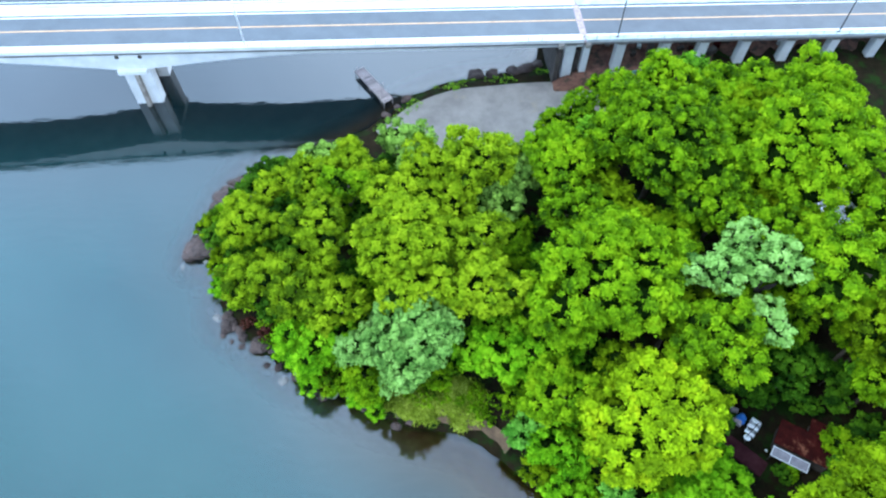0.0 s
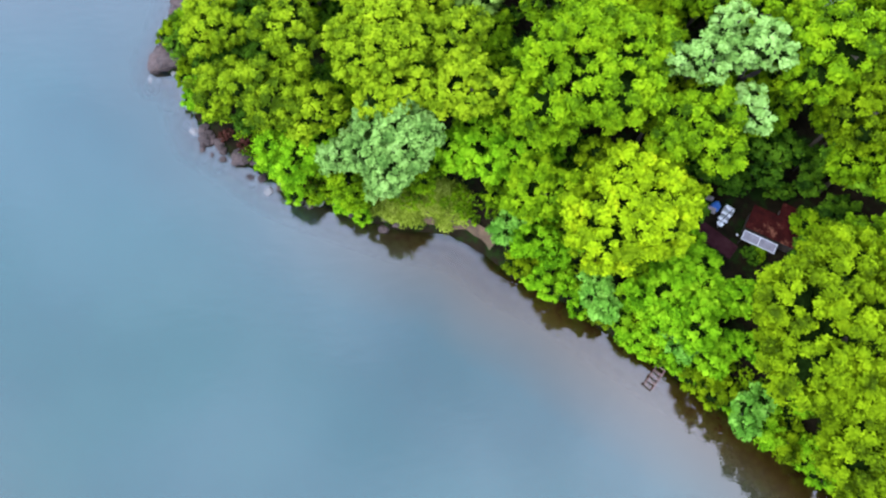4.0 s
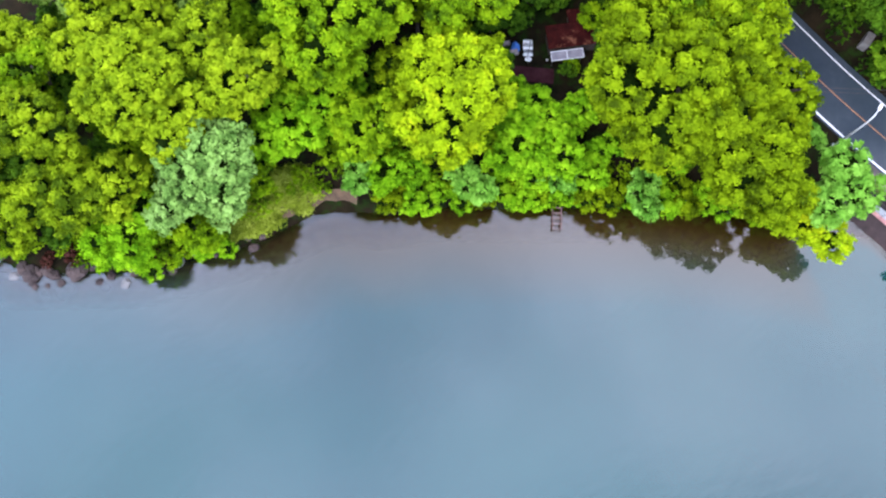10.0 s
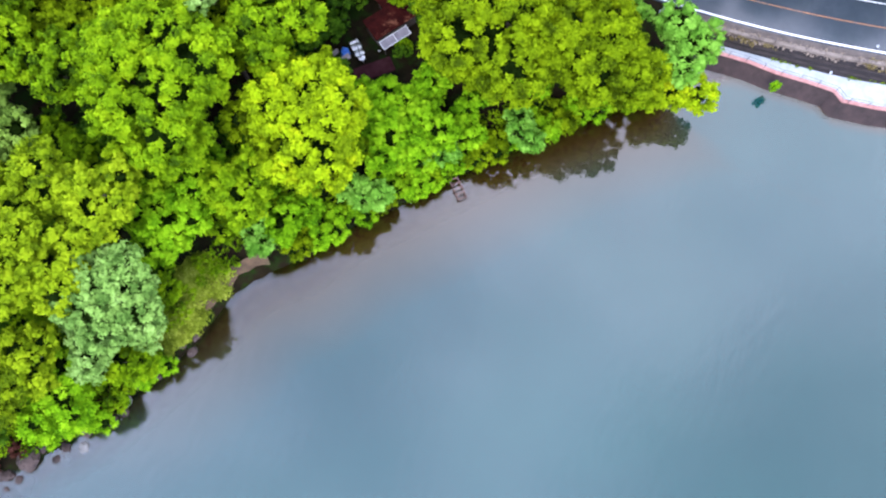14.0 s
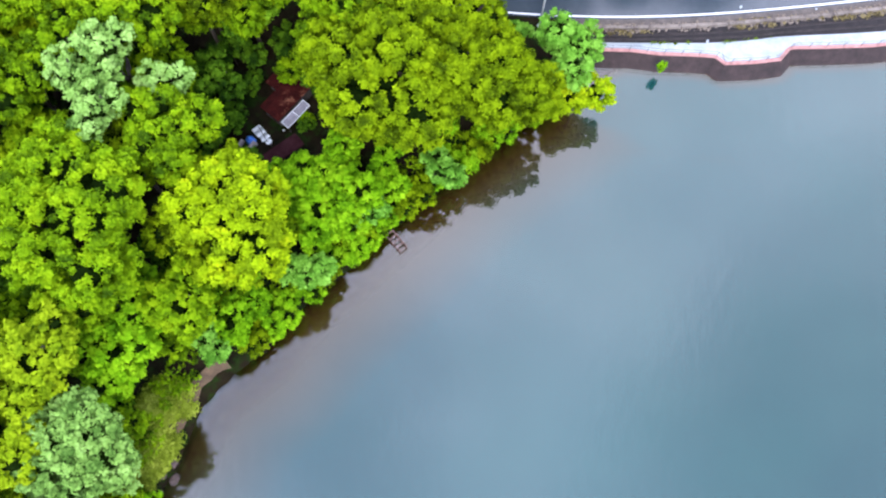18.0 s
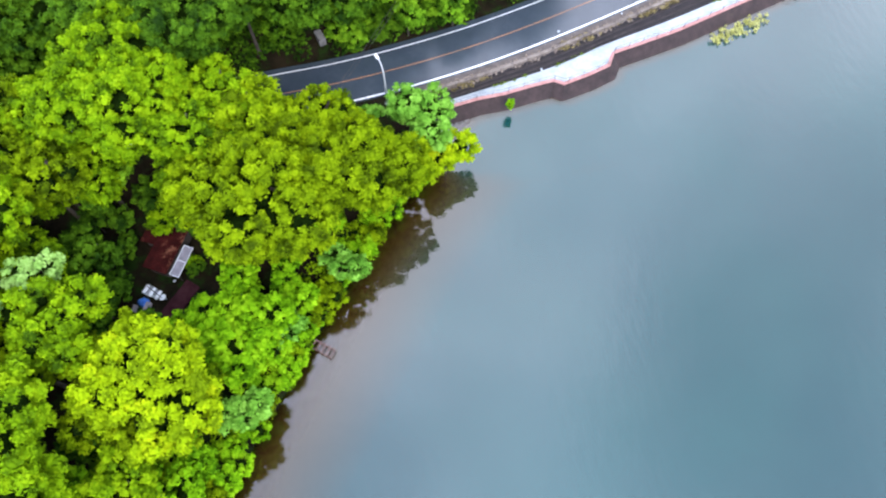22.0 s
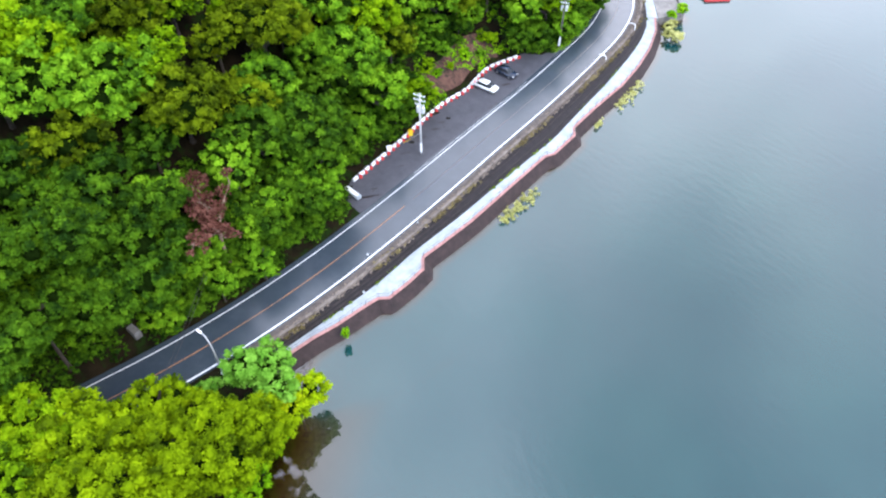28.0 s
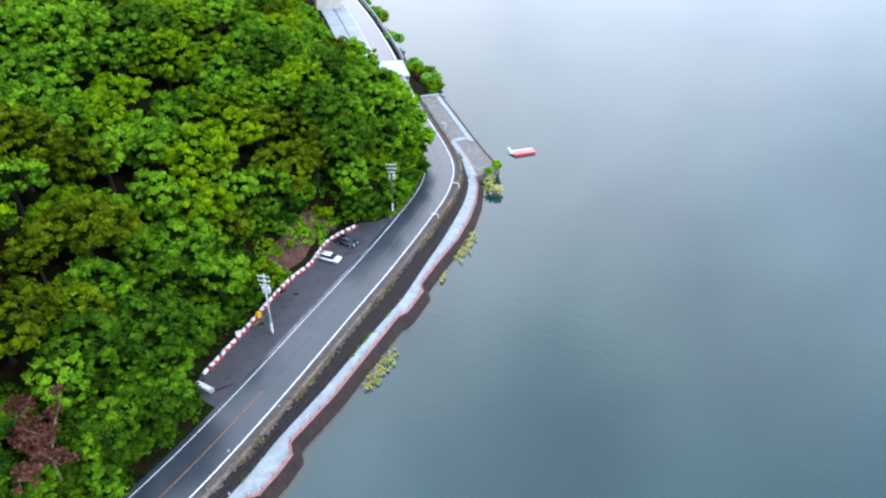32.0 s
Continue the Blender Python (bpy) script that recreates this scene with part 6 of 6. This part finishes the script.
for x, y, z, R, leaf in ((84.6, -58.5, 0.8, 1.6, "green"), (86.5, -62, 1.2, 2.2, "fern"), (85.2, -66.8, 0.8, 1.4, "lime"), (83.9, -62.6, 0.5, 0.9, "green"), (84.8, -70.4, 0.6, 1.1, "fern"), (87.2, -65, 1.2, 1.7, "deep"), (83.4, -59.8, 0.5, 1.0, "lime"), (89.5, -62.5, 2.0, 2.8, "fern"), (90, -72, 2.0, 3.0, "fern"), (88, -57, 1.5, 2.6, "fern"), (88.8, -68, 1.5, 2.4, "deep"), (86.8, -72.8, 1.0, 2.0, "green"), (82.4, -54.6, 0.9, 1.8, "lime")):
    g = float(ground(np.array([x]), np.array([y]))[0][0])
    tree(x, y, g + z, R, leaf, base=g, where="on the bare slope above the parking bay", name="shrub")

# ---- gravel lot ----
gl = np.array([(23, 79.6), (14, 79.6), (7.2, 78.9), (1.2, 78), (-4.0, 75.4), (-7.1, 72.6), (-9.8, 69.8), (-4, 64.5), (8, 63), (18, 64), (24, 70)])
gravel = thing("gravel_lot", (0, 0, 0), label="pale grey gravel lot between wood and bridge", category="lot", kind="structure")
bm = bmesh.new()
ring = [bm.verts.new((x, y, 1.3)) for x, y in spline(np.vstack([gl, gl[:1]]), 2.0)[:-1]]
face = bm.faces.new(ring)
ext = bmesh.ops.extrude_face_region(bm, geom=[face])
for v in ext["geom"]:
    if isinstance(v, bmesh.types.BMVert):
        v.co.z = 0.2
bmesh.ops.recalc_face_normals(bm, faces=bm.faces[:])
part("surface", bm, GRAVEL, gravel)


def rock_mesh(seed):
    bm_ = bmesh.new()
    bmesh.ops.create_icosphere(bm_, subdivisions=3, radius=1.0)
    off = Vector((seed * 3.7, seed * 1.3, 0))
    for v in bm_.verts:
        k = 1 + 0.45 * noise.noise(v.co * 1.1 + off) + 0.16 * noise.noise(v.co * 3.1 + off)
        v.co = Vector((v.co.x * 1.15, v.co.y * 0.9, v.co.z * 0.62)) * k
    me = bpy.data.meshes.new("rock")
    bm_.to_mesh(me)
    bm_.free()
    return me


ROCKS = [rock_mesh(k) for k in range(5)]


def rock(x, y, z, s, mat, label, turn):
    ob = link("rock", ROCKS[int(turn * 7) % 5], None)
    if not ob.data.materials:
        ob.data.materials.append(ROCK)
    ob.material_slots[0].link = "OBJECT"
    ob.material_slots[0].material = mat
    ob.matrix_basis = pose(x, y, z, 0, 0, turn * 57) @ Matrix.Diagonal((s, s, s, 1))
    return tagged(ob, label, "rock", "rocks on the shore")


for x, y, s, turn in ((-31.2, 50.2, 2.6, 0.4), (-29.2, 58.6, 2.8, 2.2), (-30.4, 57.0, 1.6, 0.7), (-26.1, 38.9, 1.3, 0.9), (-22.0, 36.2, 1.4, 2.9), (-24.2, 37.4, 0.8, 1.9), (-31.0, 53.4, 2.2, 3.6), (-29.9, 55.4, 2.4, 5.1), (-32.2, 49.6, 2.0, 0.4), (-30.3, 51.6, 1.6, 1.4), (-29.6, 58.6, 1.9, 2.2), (-28.6, 61.0, 1.5, 3.3), (-26.4, 40.0, 1.0, 0.9), (-25.6, 38.8, 0.8, 1.8), (-21.8, 36.6, 1.4, 2.9), (-19.9, 35.6, 1.0, 0.2), (-13.2, 31.0, 0.9, 1.1), (-16.9, 32.8, 0.9, 2.0), (-28.2, 46.9, 1.2, 4.0), (-24.6, 38.2, 0.8, 5.0)):
    rock(x, y, 0.2, s * 0.76, ROCK, "brown wet rock on the lake shore", turn)
stone_rng = random.Random(21)
tip = resample(polyline(SHORE[12:22], 0.5), 44)
for x, y in tip:
    k = stone_rng.uniform(-0.4, 2.6)
    d = math.hypot(x + 14, y - 46)
    rock(x + (x + 14) / d * k, y + (y - 46) / d * k, -0.02 if k > 1 else 0.1, stone_rng.uniform(0.22, 0.62), ROCK if stone_rng.random() < 0.88 else PALE_ROCK, "small wet stone lying in the shallows", stone_rng.uniform(0, 6))
for x, y, z, s, turn in ((-25.9, 55.6, 2.6, 2.2, 0.5), (-19.6, 57.4, 3.2, 1.8, 2.6), (-24.4, 58.2, 2.2, 1.8, 3.0), (-27.3, 55.0, 1.4, 1.8, 4.2)):
    rock(x, y, z, s * 0.7, PALE_ROCK, "pale grey boulder among the headland trees", turn)
for x, y, s, turn in ((5, 82.2, 1.2, 0.3), (7.5, 82.6, 1.0, 1.2), (11, 83, 1.1, 2.1), (13, 83.6, 1.3, 3.1), (14.6, 84.4, 1.0, 4.0), (-5.6, 77.2, 0.7, 0.7), (-7, 75.4, 0.6, 1.9), (-8.6, 73.8, 0.6, 2.8)):
    rock(x, y, 0.35, s, ROCK, "grey-brown rock on the bank under the bridge", turn)
for x, y, s, turn in ((-24.4, 35.6, 1.0, 0.4), (-28.6, 41, 0.8, 1.6), (-20.6, 33, 0.6, 2.4), (-31, 44, 0.9, 3.2), (-33.5, 47, 1.2, 4.4), (-18.2, 31.2, 0.5, 5.1), (-26.5, 36.5, 0.5, 0.9)):
    rock(x, y, -0.75, s, PALE_ROCK, "pale sunken rock in the shallows", turn)

# ---- guard stones along the road edge ----
guard = thing("guard_kerb", (0, 0, 0), label="row of low brown stone guard blocks along the road edge", category="kerb", kind="structure")
gline = shifted(RUN, -4.72)
g_len = np.r_[0, np.cumsum(np.linalg.norm(np.diff(gline, axis=0), axis=1))]
stones = []
for k in range(3):
    m_ = bpy.data.meshes.new("guard_stone")
    box(1.87 - 0.015 * k, 0.46, 0.5 + 0.02 * k, (0, 0, 0), 0.045).to_mesh(m_)
    stones.append(m_)
for k, s in enumerate(np.arange(1, g_len[-1] - 1, 1.9)):
    x, y = np.interp(s, g_len, gline[:, 0]), np.interp(s, g_len, gline[:, 1])
    x2, y2 = np.interp(s + 0.4, g_len, gline[:, 0]), np.interp(s + 0.4, g_len, gline[:, 1])
    st = link("guard_stone", stones[k * 7 % 3], STONE_BROWN, guard)
    st.matrix_basis = Matrix.Translation((x, y, ROAD_Z - 0.25)) @ Matrix.Rotation(math.atan2(y2 - y, x2 - x), 4, "Z")

# ---- rubble, dry grass and weeds along the road's lake side ----
rng = np.random.default_rng(31)


def beside(line, count, low, high):
    """Places strewn along a plan line between two offsets."""
    k = rng.uniform(0, len(line) - 1.001, count)
    i, f = k.astype(int), (k % 1)[:, None]
    side = sideways(line)
    return line[i] * (1 - f) + line[i + 1] * f + side[i] * rng.uniform(low, high, (count, 1))


RUBBLE = surface("beige_rubble", (0.09, 0.068, 0.055), (0.23, 0.185, 0.15), 1.5, 0.95, 0.4, 14.0)
RUBBLE_RUN = RUN[RUN[:, 0] < 92]
p = beside(RUBBLE_RUN, 1500, -5.35, -4.05)
size = rng.uniform(0.05, 0.2, len(p))
v = (ICO_V[None] * size[:, None, None] * rng.uniform(0.7, 1.35, (len(p), 12, 1)) * (1.3, 1.0, 0.7) + np.c_[p, np.full(len(p), ROAD_Z - 0.05)][:, None]).reshape(-1, 3)
tagged(link("rubble", np_mesh("rubble", v, (ICO_F[None] + (np.arange(len(p)) * 12)[:, None, None]).reshape(-1, 3)), RUBBLE), "loose beige rubble strewn along the guard stones", "rubble", kind="stuff")
STRAW = leaf_material("dry_grass_blades", (0.1, 0.08, 0.03), (0.2, 0.16, 0.07), (0.3, 0.25, 0.12), 0.1)
p = beside(RUBBLE_RUN, 700, -5.6, -4.4)
p = p[np.sin(p[:, 0] * 0.9) + np.sin(p[:, 1] * 0.37) > -0.2]
v = leaf_cards(rng, np.c_[p, np.full(len(p), ROAD_Z - 0.05)], rng.uniform(0.12, 0.3, len(p)), 40, 0.2)
tagged(link("dry_grass", spray_mesh("dry_grass", v), STRAW), "dry straw-coloured grass along the road's shoulder", "grass", kind="stuff")
p = beside(fine_in[20:], 260, -0.1, 0.25)
p = p[np.sin(p[:, 1] * 0.55) + np.sin(p[:, 1] * 0.21 + 1) > 0.1]
v = leaf_cards(rng, np.c_[p, np.full(len(p), WALK_Z + 0.05)], rng.uniform(0.08, 0.26, len(p)), 40, 0.2)
tagged(link("weeds", spray_mesh("weeds", v), LEAF["olive"]), "small weeds along the inner edge of the lakeside walk", "weeds", kind="stuff")
for share in (0.3, 0.66):
    q = top_in + (low_in - top_in) * share
    zq = 3.1 + (WALK_Z - 0.02 - 3.1) * share
    loft("ledge", [at_z(q, zq + 0.09), at_z(shifted(q, -0.16), zq + 0.07), at_z(shifted(q, -0.16), zq - 0.3), at_z(q, zq - 0.3)], DARK_LEDGE, verge, "narrow ledge along the slope")
